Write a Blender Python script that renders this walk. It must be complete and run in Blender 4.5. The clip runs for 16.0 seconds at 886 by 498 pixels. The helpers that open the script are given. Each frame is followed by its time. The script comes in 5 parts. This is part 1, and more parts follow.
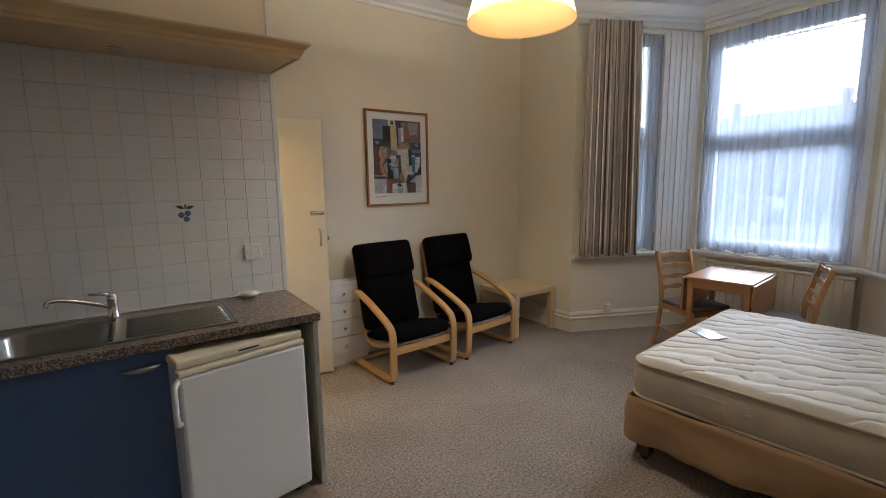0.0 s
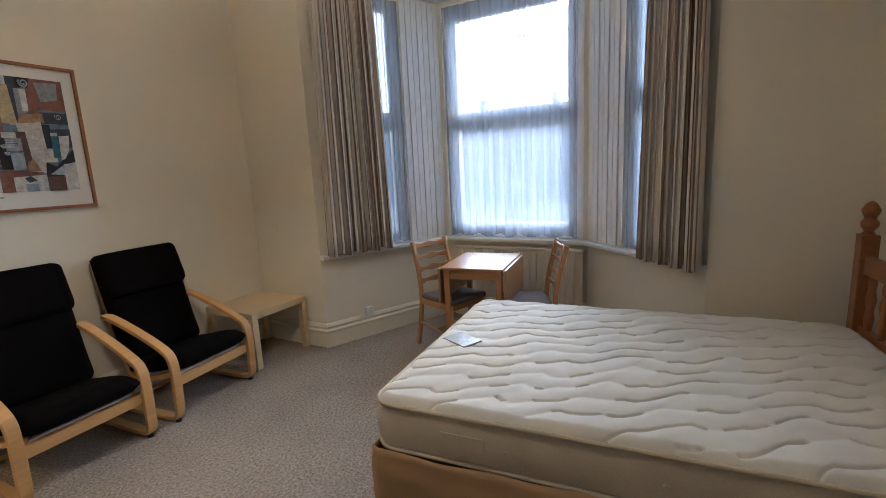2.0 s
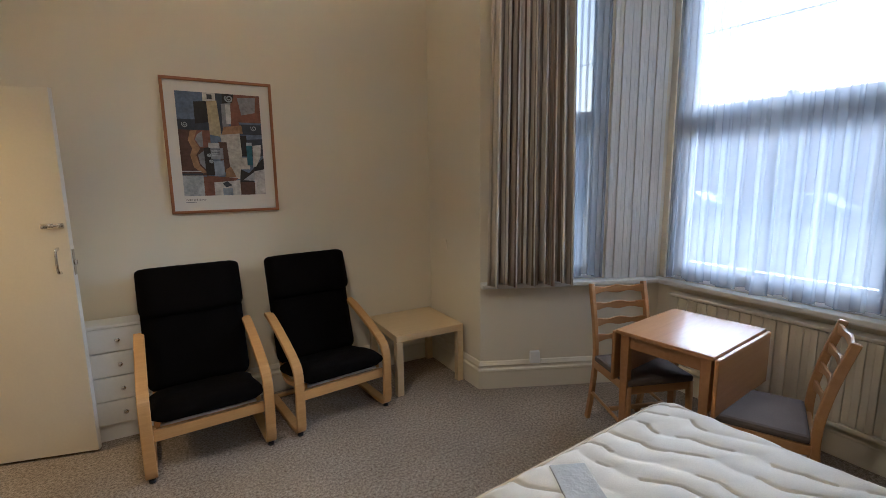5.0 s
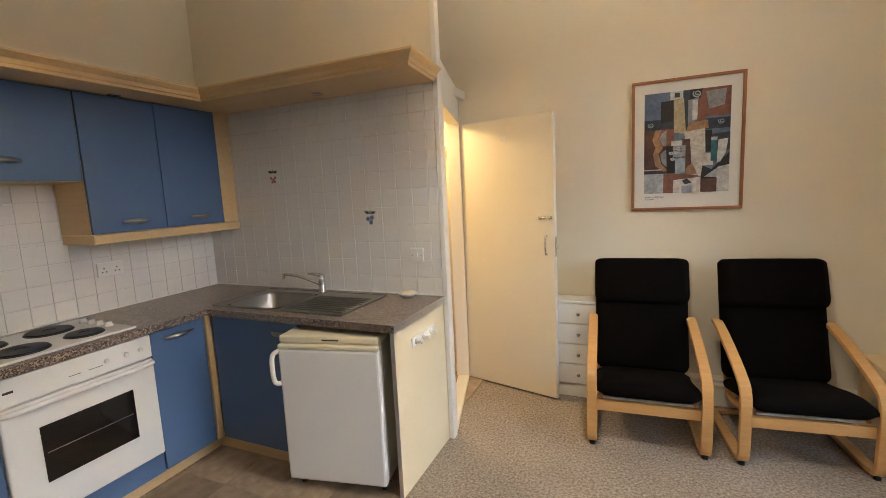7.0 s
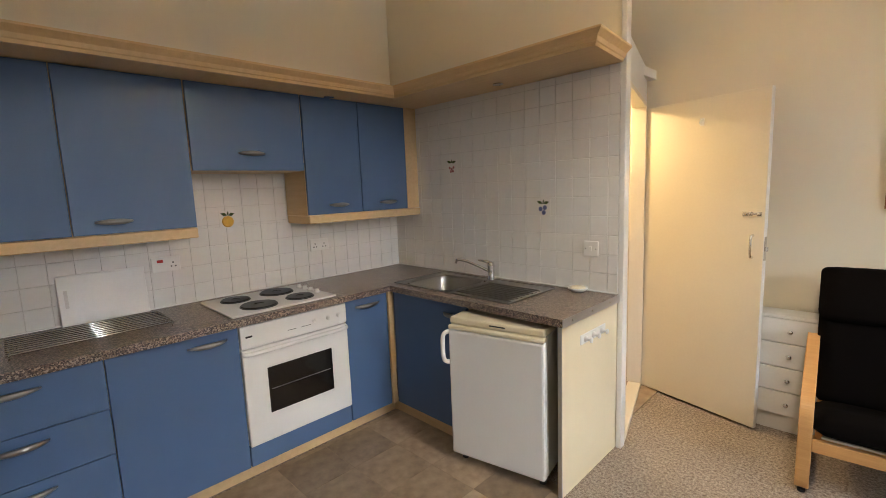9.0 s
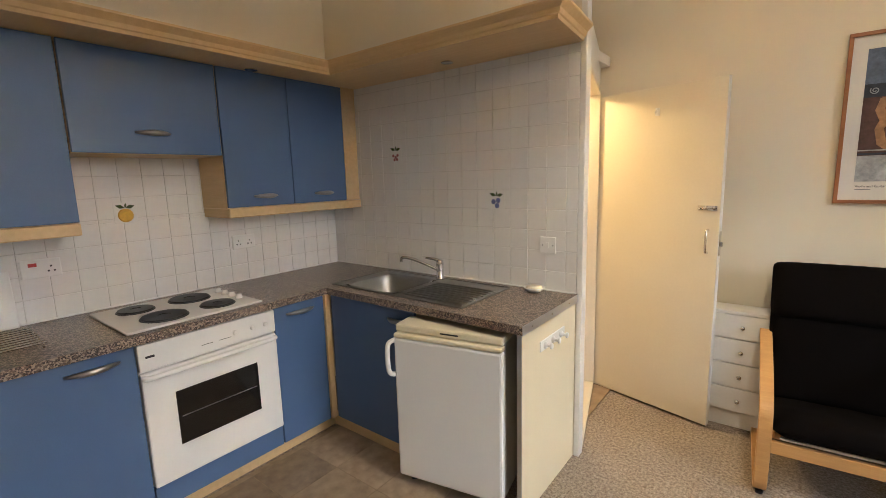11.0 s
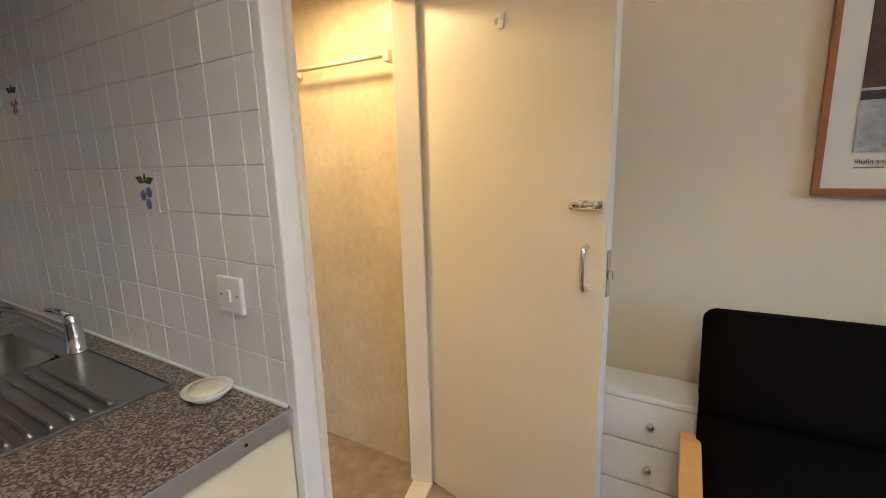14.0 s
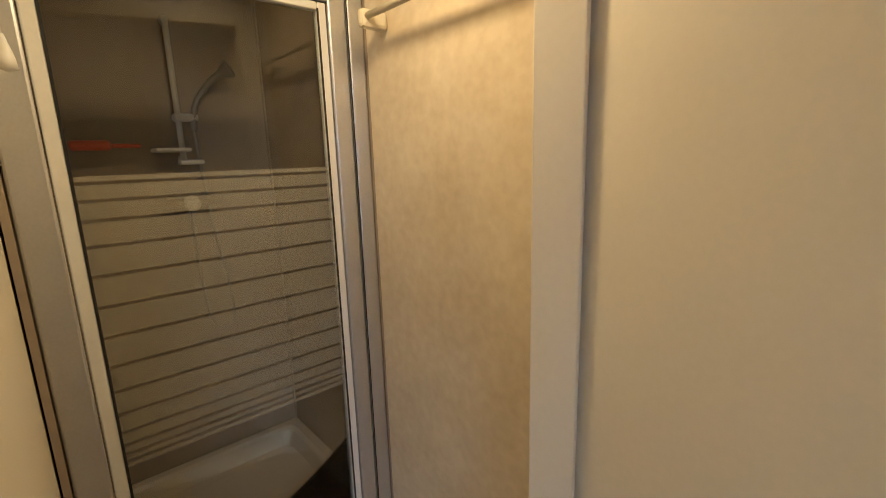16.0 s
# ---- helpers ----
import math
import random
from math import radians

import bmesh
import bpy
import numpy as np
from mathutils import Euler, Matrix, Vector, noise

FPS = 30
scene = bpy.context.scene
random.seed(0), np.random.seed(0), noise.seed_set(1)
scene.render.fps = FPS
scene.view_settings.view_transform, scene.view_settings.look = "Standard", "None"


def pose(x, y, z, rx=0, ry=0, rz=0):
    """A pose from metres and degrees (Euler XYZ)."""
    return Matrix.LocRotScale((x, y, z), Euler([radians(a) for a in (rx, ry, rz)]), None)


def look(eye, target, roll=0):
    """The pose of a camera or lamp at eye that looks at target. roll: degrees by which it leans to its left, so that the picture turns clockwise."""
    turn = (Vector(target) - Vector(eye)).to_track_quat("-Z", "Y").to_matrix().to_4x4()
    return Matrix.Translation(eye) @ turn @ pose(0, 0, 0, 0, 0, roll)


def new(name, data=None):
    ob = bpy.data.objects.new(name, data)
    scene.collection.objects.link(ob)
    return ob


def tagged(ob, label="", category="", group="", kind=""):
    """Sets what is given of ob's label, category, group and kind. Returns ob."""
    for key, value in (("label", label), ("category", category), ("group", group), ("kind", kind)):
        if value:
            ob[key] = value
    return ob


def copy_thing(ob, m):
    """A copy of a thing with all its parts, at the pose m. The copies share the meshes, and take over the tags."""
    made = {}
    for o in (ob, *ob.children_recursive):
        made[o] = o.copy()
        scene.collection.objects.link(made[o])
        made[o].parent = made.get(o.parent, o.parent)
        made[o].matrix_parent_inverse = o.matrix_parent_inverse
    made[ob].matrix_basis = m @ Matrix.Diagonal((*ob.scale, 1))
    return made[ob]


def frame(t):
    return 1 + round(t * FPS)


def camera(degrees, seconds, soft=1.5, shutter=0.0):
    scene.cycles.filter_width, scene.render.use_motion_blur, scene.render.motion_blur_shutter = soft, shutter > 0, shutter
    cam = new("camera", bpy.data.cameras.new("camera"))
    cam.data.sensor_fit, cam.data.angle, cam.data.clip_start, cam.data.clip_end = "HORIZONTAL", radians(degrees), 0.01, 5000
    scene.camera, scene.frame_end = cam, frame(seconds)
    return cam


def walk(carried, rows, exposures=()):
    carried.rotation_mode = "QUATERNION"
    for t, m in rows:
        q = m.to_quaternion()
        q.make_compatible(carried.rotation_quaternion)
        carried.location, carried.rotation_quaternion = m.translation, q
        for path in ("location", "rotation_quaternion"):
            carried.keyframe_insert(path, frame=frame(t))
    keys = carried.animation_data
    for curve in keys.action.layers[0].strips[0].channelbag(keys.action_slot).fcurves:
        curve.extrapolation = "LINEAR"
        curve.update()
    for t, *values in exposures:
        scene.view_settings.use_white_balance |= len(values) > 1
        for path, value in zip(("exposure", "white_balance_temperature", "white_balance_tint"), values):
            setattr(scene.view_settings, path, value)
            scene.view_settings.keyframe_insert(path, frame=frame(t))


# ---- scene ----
cam = camera(89.4, 16.0, soft=0.8)
PATH = [
    (0, (0.282, 0.129, 1.52), (1.401, 1.761, 1.233), -0.9),
    (0.5, (0.432, 0.232, 1.5), (1.722, 1.729, 1.196), -1.3),
    (1, (0.629, 0.308, 1.495), (2.101, 1.624, 1.176), -1.4),
    (1.5, (0.866, 0.324, 1.444), (2.48, 1.457, 1.117), -2.1),
    (2, (1.114, 0.392, 1.454), (2.842, 1.337, 1.107), -2.8),
    (2.5, (1.322, 0.441, 1.438), (3.094, 1.298, 1.087), -2.8),
    (3, (1.572, 0.396, 1.44), (3.357, 1.233, 1.103), -2.4),
    (3.2, (1.652, 0.412, 1.45), (3.439, 1.245, 1.11), -2.2),
    (5.3, (2.148, 0.471, 1.541), (2.825, 2.328, 1.235), -1.0),
    (5.5, (2.184, 0.464, 1.545), (2.652, 2.385, 1.241), -1.3),
    (6, (2.16, 0.472, 1.543), (2.154, 2.451, 1.249), -1.8),
    (6.5, (2.099, 0.457, 1.533), (1.656, 2.388, 1.257), -2.4),
    (7, (2.049, 0.436, 1.537), (1.241, 2.247, 1.277), -2.8),
    (7.5, (2.036, 0.426, 1.534), (0.963, 2.095, 1.282), -2.9),
    (8, (2.041, 0.424, 1.537), (0.765, 1.944, 1.287), -3.1),
    (8.2, (2.037, 0.426, 1.535), (0.695, 1.888, 1.286), -3.2),
    (10.3, (1.87, 0.474, 1.528), (0.448, 1.853, 1.254), -1.9),
    (10.5, (1.834, 0.513, 1.533), (0.476, 1.952, 1.246), -1.9),
    (11, (1.809, 0.63, 1.522), (0.597, 2.191, 1.209), -1.6),
    (11.5, (1.877, 0.875, 1.501), (0.781, 2.517, 1.179), -1.3),
    (12, (1.903, 1.108, 1.487), (0.91, 2.811, 1.149), -1.2),
    (12.5, (1.84, 1.397, 1.484), (0.928, 3.141, 1.127), -1.4),
    (13, (1.831, 1.657, 1.463), (0.919, 3.398, 1.091), -1.4),
    (13.5, (1.846, 1.937, 1.465), (0.891, 3.652, 1.079), -1.1),
    (14, (1.759, 2.211, 1.451), (0.743, 3.893, 1.063), -1.5),
    (14.5, (1.647, 2.417, 1.468), (0.553, 4.055, 1.097), -1.9),
    (15, (1.555, 2.709, 1.469), (0.326, 4.240, 1.071), -1.7),
    (15.6, (1.400, 2.829, 1.448), (0.082, 4.276, 1.048), -1.7),
    (16, (1.222, 2.956, 1.472), (-0.241, 4.238, 1.073), -1.7),
]
EXPOSURE = [(0, 2.4, 5150, 10), (1.0, 2.6, 5150, 10), (2.0, 2.5, 5000, 10), (2.5, 2.25, 4900, 10), (3.0, 2.05, 4950, 10), (5.5, 2.4, 5250, 10), (6.0, 2.85, 5600, 10), (8.0, 3.1, 5500, 10), (10.5, 3.15, 5650, 10), (12.5, 3.1, 5600, 10), (14.0, 2.75, 5250, 10), (15.0, 1.95, 5150, 10), (15.6, 1.9, 5250, 10), (16.0, 2.0, 5000, 10)]
walk(cam, [(t, look(eye, target, roll)) for t, eye, target, roll in PATH], EXPOSURE)

# ---- world, sun, large lights ----
world = bpy.data.worlds.new("overcast_sky")
scene.world = world
world.use_nodes = True
wn, wl = world.node_tree.nodes, world.node_tree.links
sky = wn.new("ShaderNodeTexSky")
sky.sky_type, sky.sun_disc = "NISHITA", False
sky.sun_elevation, sky.sun_rotation = radians(14), radians(90)
sky.air_density, sky.dust_density = 1.0, 4.0
wl.new(sky.outputs[0], wn["Background"].inputs[0])
wn["Background"].inputs[1].default_value = 0.06

sun = new("sun", bpy.data.lights.new("sun", "SUN"))
sun.data.energy, sun.data.angle, sun.data.color = 5.0, radians(75), (0.90, 0.95, 1.0)
sun.matrix_world = look((30, 0, 7.5), (0, 0, 0))


def area(name, m, sx, sy, watts, color):
    lamp = new(name, bpy.data.lights.new(name, "AREA"))
    lamp.data.shape, lamp.data.size, lamp.data.size_y = "RECTANGLE", sx, sy
    lamp.data.energy, lamp.data.color = watts, color
    lamp.matrix_world = m
    return lamp


def bulb_light(name, x, y, z, watts, color, r):
    lamp = new(name, bpy.data.lights.new(name, "POINT"))
    lamp.data.energy, lamp.data.color, lamp.data.shadow_soft_size = watts, color, r
    lamp.location = (x, y, z)
    return lamp


bulb_light("pendant_light", 2.05, 1.95, 2.545, 9.2, (1.0, 0.80, 0.56), 0.05)
area("shower_light", look((0.42, 3.40, 2.135), (0.42, 3.40, 0)), 0.17, 0.17, 1.7, (1.0, 0.64, 0.25))


# ---- materials ----
def material(name, color, rough=0.6, metal=0.0, vary=0.12, scale=8.0, grain=90.0, bump=0.05, stretch=(1, 1, 1),
             second=None, spec=0.5, amount=0.5):
    """Two scales of variation: soft blotches and a fine grain with relief."""
    m = bpy.data.materials.new(name)
    m.use_nodes = True
    n, l = m.node_tree.nodes, m.node_tree.links
    b = n["Principled BSDF"]
    b.inputs["Roughness"].default_value, b.inputs["Metallic"].default_value = rough, metal
    b.inputs["Specular IOR Level"].default_value = spec
    co, mp = n.new("ShaderNodeTexCoord"), n.new("ShaderNodeMapping")
    mp.inputs["Scale"].default_value = stretch
    l.new(co.outputs["Object"], mp.inputs[0])
    big, fine = n.new("ShaderNodeTexNoise"), n.new("ShaderNodeTexNoise")
    big.inputs["Scale"].default_value, fine.inputs["Scale"].default_value = scale, grain
    big.inputs["Detail"].default_value = fine.inputs["Detail"].default_value = 4
    l.new(mp.outputs[0], big.inputs[0]), l.new(mp.outputs[0], fine.inputs[0])
    ramp = n.new("ShaderNodeValToRGB")
    dark = second or [c * (1 - vary * 2) for c in color]
    ramp.color_ramp.elements[0].position, ramp.color_ramp.elements[1].position = 0.3, 0.7
    ramp.color_ramp.elements[0].color, ramp.color_ramp.elements[1].color = (*dark, 1), (*color, 1)
    mix = n.new("ShaderNodeMix")
    mix.inputs["Factor"].default_value = amount
    l.new(big.outputs[0], mix.inputs["A"]), l.new(fine.outputs[0], mix.inputs["B"])
    l.new(mix.outputs["Result"], ramp.inputs[0])
    l.new(ramp.outputs[0], b.inputs["Base Color"])
    if bump:
        bp = n.new("ShaderNodeBump")
        bp.inputs["Strength"].default_value, bp.inputs["Distance"].default_value = bump, 0.01
        l.new(fine.outputs[0], bp.inputs["Height"]), l.new(bp.outputs[0], b.inputs["Normal"])
    return m


def speckle(name, colors, scale, rough, bump=0.0, cells=True, spec=0.5):
    """Grains of several colours, as in granite laminate or carpet pile."""
    m = material(name, colors[0], rough, bump=bump, grain=scale, spec=spec)
    n, l = m.node_tree.nodes, m.node_tree.links
    co = n["Texture Coordinate"]
    v = n.new("ShaderNodeTexVoronoi" if cells else "ShaderNodeTexNoise")
    v.inputs["Scale"].default_value = scale
    l.new(co.outputs["Object"], v.inputs["Vector"])
    ramp = n.new("ShaderNodeValToRGB")
    ramp.color_ramp.interpolation = "CONSTANT" if cells else "LINEAR"
    els = ramp.color_ramp.elements
    while len(els) < len(colors):
        els.new(0.5)
    for i, c in enumerate(colors):
        els[i].position = i / len(colors) if cells else 0.38 + 0.24 * i / (len(colors) - 1)
        els[i].color = (*c, 1)
    if cells:
        sep = n.new("ShaderNodeSeparateColor")
        l.new(v.outputs["Color"], sep.inputs[0]), l.new(sep.outputs[0], ramp.inputs[0])
    else:
        v.inputs["Detail"].default_value, v.inputs["Roughness"].default_value = 10, 0.85
        l.new(v.outputs[0], ramp.inputs[0])
    blotch = n["Noise Texture"]
    blotch.inputs["Scale"].default_value = 2.2
    hue = n.new("ShaderNodeHueSaturation")
    mr = n.new("ShaderNodeMapRange")
    mr.inputs["To Min"].default_value, mr.inputs["To Max"].default_value = 0.75, 1.25
    l.new(blotch.outputs[0], mr.inputs[0]), l.new(mr.outputs[0], hue.inputs["Value"])
    l.new(ramp.outputs[0], hue.inputs["Color"])
    l.new(hue.outputs[0], n["Principled BSDF"].inputs["Base Color"])
    return m


def wood(name, color, dark, rough=0.4, axis=(1, 14, 14), scale=3.0):
    return material(name, color, rough, second=dark, scale=scale, grain=26, bump=0.03, stretch=axis, amount=0.45)


def glass(name, tint=(1, 1, 1), rough=0.0):
    m = bpy.data.materials.new(name)
    m.use_nodes = True
    n, l = m.node_tree.nodes, m.node_tree.links
    tr, gl, mx, fr = (n.new("ShaderNodeBsdfTransparent"), n.new("ShaderNodeBsdfGlossy"), n.new("ShaderNodeMixShader"),
                      n.new("ShaderNodeFresnel"))
    tr.inputs[0].default_value = (*tint, 1)
    gl.inputs["Roughness"].default_value = max(rough, 0.01)
    l.new(fr.outputs[0], mx.inputs[0]), l.new(tr.outputs[0], mx.inputs[1]), l.new(gl.outputs[0], mx.inputs[2])
    l.new(mx.outputs[0], n["Material Output"].inputs[0])
    return m


def veil(name, color, clear):
    """Thin net cloth: part open weave, part scattering thread."""
    m = bpy.data.materials.new(name)
    m.use_nodes = True
    n, l = m.node_tree.nodes, m.node_tree.links
    tr, df, tl = n.new("ShaderNodeBsdfTransparent"), n.new("ShaderNodeBsdfDiffuse"), n.new("ShaderNodeBsdfTranslucent")
    a, b = n.new("ShaderNodeMixShader"), n.new("ShaderNodeMixShader")
    df.inputs[0].default_value = tl.inputs[0].default_value = (*color, 1)
    a.inputs[0].default_value = 0.6
    co, nz, mr = n.new("ShaderNodeTexCoord"), n.new("ShaderNodeTexNoise"), n.new("ShaderNodeMapRange")
    nz.inputs["Scale"].default_value = 14
    l.new(co.outputs["Object"], nz.inputs[0]), l.new(nz.outputs[0], mr.inputs[0])
    mr.inputs["To Min"].default_value, mr.inputs["To Max"].default_value = clear - 0.02, clear + 0.02
    l.new(df.outputs[0], a.inputs[1]), l.new(tl.outputs[0], a.inputs[2])
    l.new(mr.outputs[0], b.inputs[0]), l.new(a.outputs[0], b.inputs[1]), l.new(tr.outputs[0], b.inputs[2])
    l.new(b.outputs[0], n["Material Output"].inputs[0])
    return m


def glow(name, color, strength):
    m = bpy.data.materials.new(name)
    m.use_nodes = True
    b = m.node_tree.nodes["Principled BSDF"]
    b.inputs["Base Color"].default_value = (*color, 1)
    b.inputs["Emission Color"].default_value = (*color, 1)
    b.inputs["Emission Strength"].default_value = strength
    return m


M_WALL = material("cream_wall_paint", (0.78, 0.71, 0.56), 0.75, vary=0.025, scale=1.6, grain=160, bump=0.06)
M_CEIL = material("white_ceiling_paint", (0.88, 0.87, 0.84), 0.8, vary=0.02, scale=2, grain=120, bump=0.05)
M_GLOSS = material("white_gloss_paint", (0.80, 0.78, 0.73), 0.35, vary=0.03, scale=4, grain=60, bump=0.03)
M_DOOR = material("cream_door_paint", (0.80, 0.73, 0.58), 0.4, vary=0.03, scale=3, grain=70, bump=0.03)
M_CARPET = speckle("beige_carpet", [(0.12, 0.085, 0.06), (0.32, 0.265, 0.21), (0.55, 0.475, 0.39)], 70, 0.95, bump=0.15, cells=False, spec=0.1)
M_TILE = material("white_glazed_tile", (0.80, 0.78, 0.74), 0.16, vary=0.03, scale=5, grain=30, bump=0.05)
M_GROUT = material("pale_grout", (0.72, 0.69, 0.64), 0.9, vary=0.12, scale=6, grain=120, bump=0.1)
M_BLUE = material("blue_laminate", (0.090, 0.155, 0.30), 0.42, vary=0.05, scale=5, grain=220, bump=0.02)
M_MAPLE = wood("pale_maple_trim", (0.72, 0.52, 0.27), (0.62, 0.43, 0.21), 0.4)
M_CREAMLAM = material("cream_laminate", (0.80, 0.70, 0.48), 0.45, vary=0.03, scale=3, grain=150, bump=0.02)
M_WORKTOP = speckle("granite_worktop", [(0.05, 0.04, 0.035), (0.16, 0.12, 0.095), (0.30, 0.23, 0.17), (0.11, 0.08, 0.065), (0.42, 0.34, 0.26)], 200, 0.28)
M_STEEL = material("brushed_steel", (0.40, 0.39, 0.37), 0.33, 1.0, vary=0.08, scale=6, grain=120, bump=0.03, stretch=(1, 12, 1))
M_CHROME = material("chrome", (0.75, 0.75, 0.75), 0.08, 1.0, vary=0.03, bump=0)
M_ALU = material("aluminium_strip", (0.68, 0.68, 0.69), 0.42, 0.9, vary=0.06, grain=140, bump=0.03)
M_ENAMEL = material("white_enamel", (0.80, 0.79, 0.76), 0.22, vary=0.02, scale=3, bump=0.01)
M_AGED = material("aged_cream_plastic", (0.78, 0.70, 0.50), 0.4, vary=0.05, scale=4, bump=0.02)
M_PLASTIC = material("white_plastic", (0.80, 0.79, 0.75), 0.35, vary=0.03, scale=9, bump=0.01)
M_BLACK = material("black_metal", (0.018, 0.017, 0.017), 0.45, vary=0.2, scale=20, bump=0.05)
M_DARKGLASS = material("dark_oven_glass", (0.012, 0.010, 0.009), 0.08, vary=0.2, bump=0)
M_VINYL = material("stone_effect_vinyl", (0.44, 0.33, 0.21), 0.4, second=(0.22, 0.155, 0.10), scale=5, grain=18, bump=0.04)
M_BIRCH = wood("golden_birch_veneer", (0.64, 0.37, 0.135), (0.52, 0.28, 0.09), 0.38)
M_PALEBIRCH = wood("pale_birch_foil", (0.74, 0.58, 0.34), (0.67, 0.50, 0.28), 0.4)
M_FABRIC = material("black_cushion_fabric", (0.005, 0.0036, 0.003), 0.95, vary=0.25, scale=7, grain=400, bump=0.25, spec=0.08)
M_MATTRESS = material("quilted_ivory_ticking", (0.76, 0.71, 0.62), 0.8, vary=0.08, scale=5, grain=260, bump=0.12, spec=0.2)
M_TICKSIDE = material("mattress_side_cloth", (0.68, 0.58, 0.42), 0.85, vary=0.12, scale=7, grain=200, bump=0.15, spec=0.2)
M_PIPING = material("mattress_piping", (0.60, 0.50, 0.34), 0.8, vary=0.1, grain=200, bump=0.1)
M_SKIRT = material("tan_valance_cloth", (0.52, 0.33, 0.16), 0.85, vary=0.12, scale=5, grain=240, bump=0.15, spec=0.2)
M_DIVAN = material("dark_divan_cloth", (0.20, 0.14, 0.09), 0.9, vary=0.1, bump=0.1)
M_DARKWOOD = wood("dark_stained_wood", (0.10, 0.045, 0.022), (0.05, 0.022, 0.012), 0.35)
M_PINE = wood("orange_pine", (0.34, 0.13, 0.04), (0.22, 0.075, 0.02), 0.35)
M_TABLE = wood("mid_brown_beech", (0.42, 0.215, 0.085), (0.33, 0.155, 0.055), 0.3)
M_CHAIRWOOD = wood("beech_chair_wood", (0.50, 0.275, 0.11), (0.40, 0.20, 0.075), 0.38)
M_SEATPAD = material("grey_brown_seat_cloth", (0.16, 0.125, 0.105), 0.95, vary=0.15, grain=300, bump=0.2)
M_FRAMEWOOD = wood("picture_frame_wood", (0.36, 0.15, 0.055), (0.27, 0.10, 0.035), 0.35)
M_MOUNT = material("picture_mount_card", (0.74, 0.72, 0.66), 0.8, vary=0.02, bump=0.02)
M_MARBLE = material("cream_marbled_panel", (0.76, 0.66, 0.48), 0.3, second=(0.60, 0.49, 0.32), scale=5, grain=30, bump=0.03)
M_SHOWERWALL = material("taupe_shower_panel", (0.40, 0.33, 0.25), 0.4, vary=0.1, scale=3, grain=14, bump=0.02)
M_TRAY = material("ivory_shower_tray", (0.76, 0.70, 0.57), 0.25, vary=0.05, scale=4, bump=0.01)
M_GLASS = glass("clear_glass")
M_SHGLASS = glass("shower_glass", (0.93, 0.93, 0.90), 0.02)
M_FROST = veil("etched_glass_band", (0.74, 0.70, 0.56), 0.70)
M_NET = veil("white_net_curtain", (0.50, 0.54, 0.60), 0.60)
M_UPVC = material("white_window_frame", (0.88, 0.88, 0.88), 0.3, vary=0.02, bump=0.01)
M_RAD = material("cream_radiator_enamel", (0.74, 0.68, 0.55), 0.35, vary=0.04, scale=4, bump=0.01)


def vinyl_pieces():
    """Stone-effect squares, each with its own tint."""
    m = material("vinyl_square", (0.46, 0.345, 0.225), 0.4, second=(0.21, 0.15, 0.095), scale=5, grain=18, bump=0.04)
    n, l = m.node_tree.nodes, m.node_tree.links
    info, mr, hue = n.new("ShaderNodeObjectInfo"), n.new("ShaderNodeMapRange"), n.new("ShaderNodeHueSaturation")
    mr.inputs["To Min"].default_value, mr.inputs["To Max"].default_value = 0.7, 1.3
    l.new(info.outputs["Random"], mr.inputs[0]), l.new(mr.outputs[0], hue.inputs["Value"])
    l.new(n["Color Ramp"].outputs[0], hue.inputs["Color"]), l.new(hue.outputs[0], n["Principled BSDF"].inputs["Base Color"])
    return m


M_VINYLSQ = vinyl_pieces()
M_RUBBER = material("black_rubber", (0.02, 0.02, 0.02), 0.7, vary=0.1)
M_ORANGE = material("orange_plastic", (0.62, 0.10, 0.03), 0.4, vary=0.1)


# ---- mesh helpers ----
def box(bm, x0, x1, y0, y1, z0, z1, m=None):
    vs = [bm.verts.new((x, y, z)) for x in (x0, x1) for y in (y0, y1) for z in (z0, z1)]
    for q in ((0, 1, 3, 2), (4, 6, 7, 5), (0, 4, 5, 1), (2, 3, 7, 6), (0, 2, 6, 4), (1, 5, 7, 3)):
        bm.faces.new([vs[i] for i in q])
    if m is not None:
        for v in vs:
            v.co = m @ v.co
    return vs


def prism(bm, pts, z0, z1, m=None):
    """Upright prism over a plan outline."""
    lo, hi = [bm.verts.new((x, y, z0)) for x, y in pts], [bm.verts.new((x, y, z1)) for x, y in pts]
    n = len(pts)
    bm.faces.new(lo[::-1]), bm.faces.new(hi)
    for i in range(n):
        bm.faces.new((lo[i], lo[(i + 1) % n], hi[(i + 1) % n], hi[i]))
    if m is not None:
        for v in lo + hi:
            v.co = m @ v.co


def tube(bm, path, r, sides=10, close=False):
    path = [Vector(p) for p in path]
    rings = []
    for i, p in enumerate(path):
        d = (path[min(i + 1, len(path) - 1)] - path[max(i - 1, 0)]).normalized()
        a = d.orthogonal().normalized() if i == 0 else (a - d * a.dot(d)).normalized()
        b = d.cross(a)
        rr = r[i] if isinstance(r, (list, tuple)) else r
        rings.append([bm.verts.new(p + (a * math.cos(k * math.tau / sides) + b * math.sin(k * math.tau / sides)) * rr) for k in range(sides)])
    for s, e in zip(rings, rings[1:]):
        for k in range(sides):
            bm.faces.new((s[k], s[(k + 1) % sides], e[(k + 1) % sides], e[k]))
    bm.faces.new(rings[0][::-1]), bm.faces.new(rings[-1])


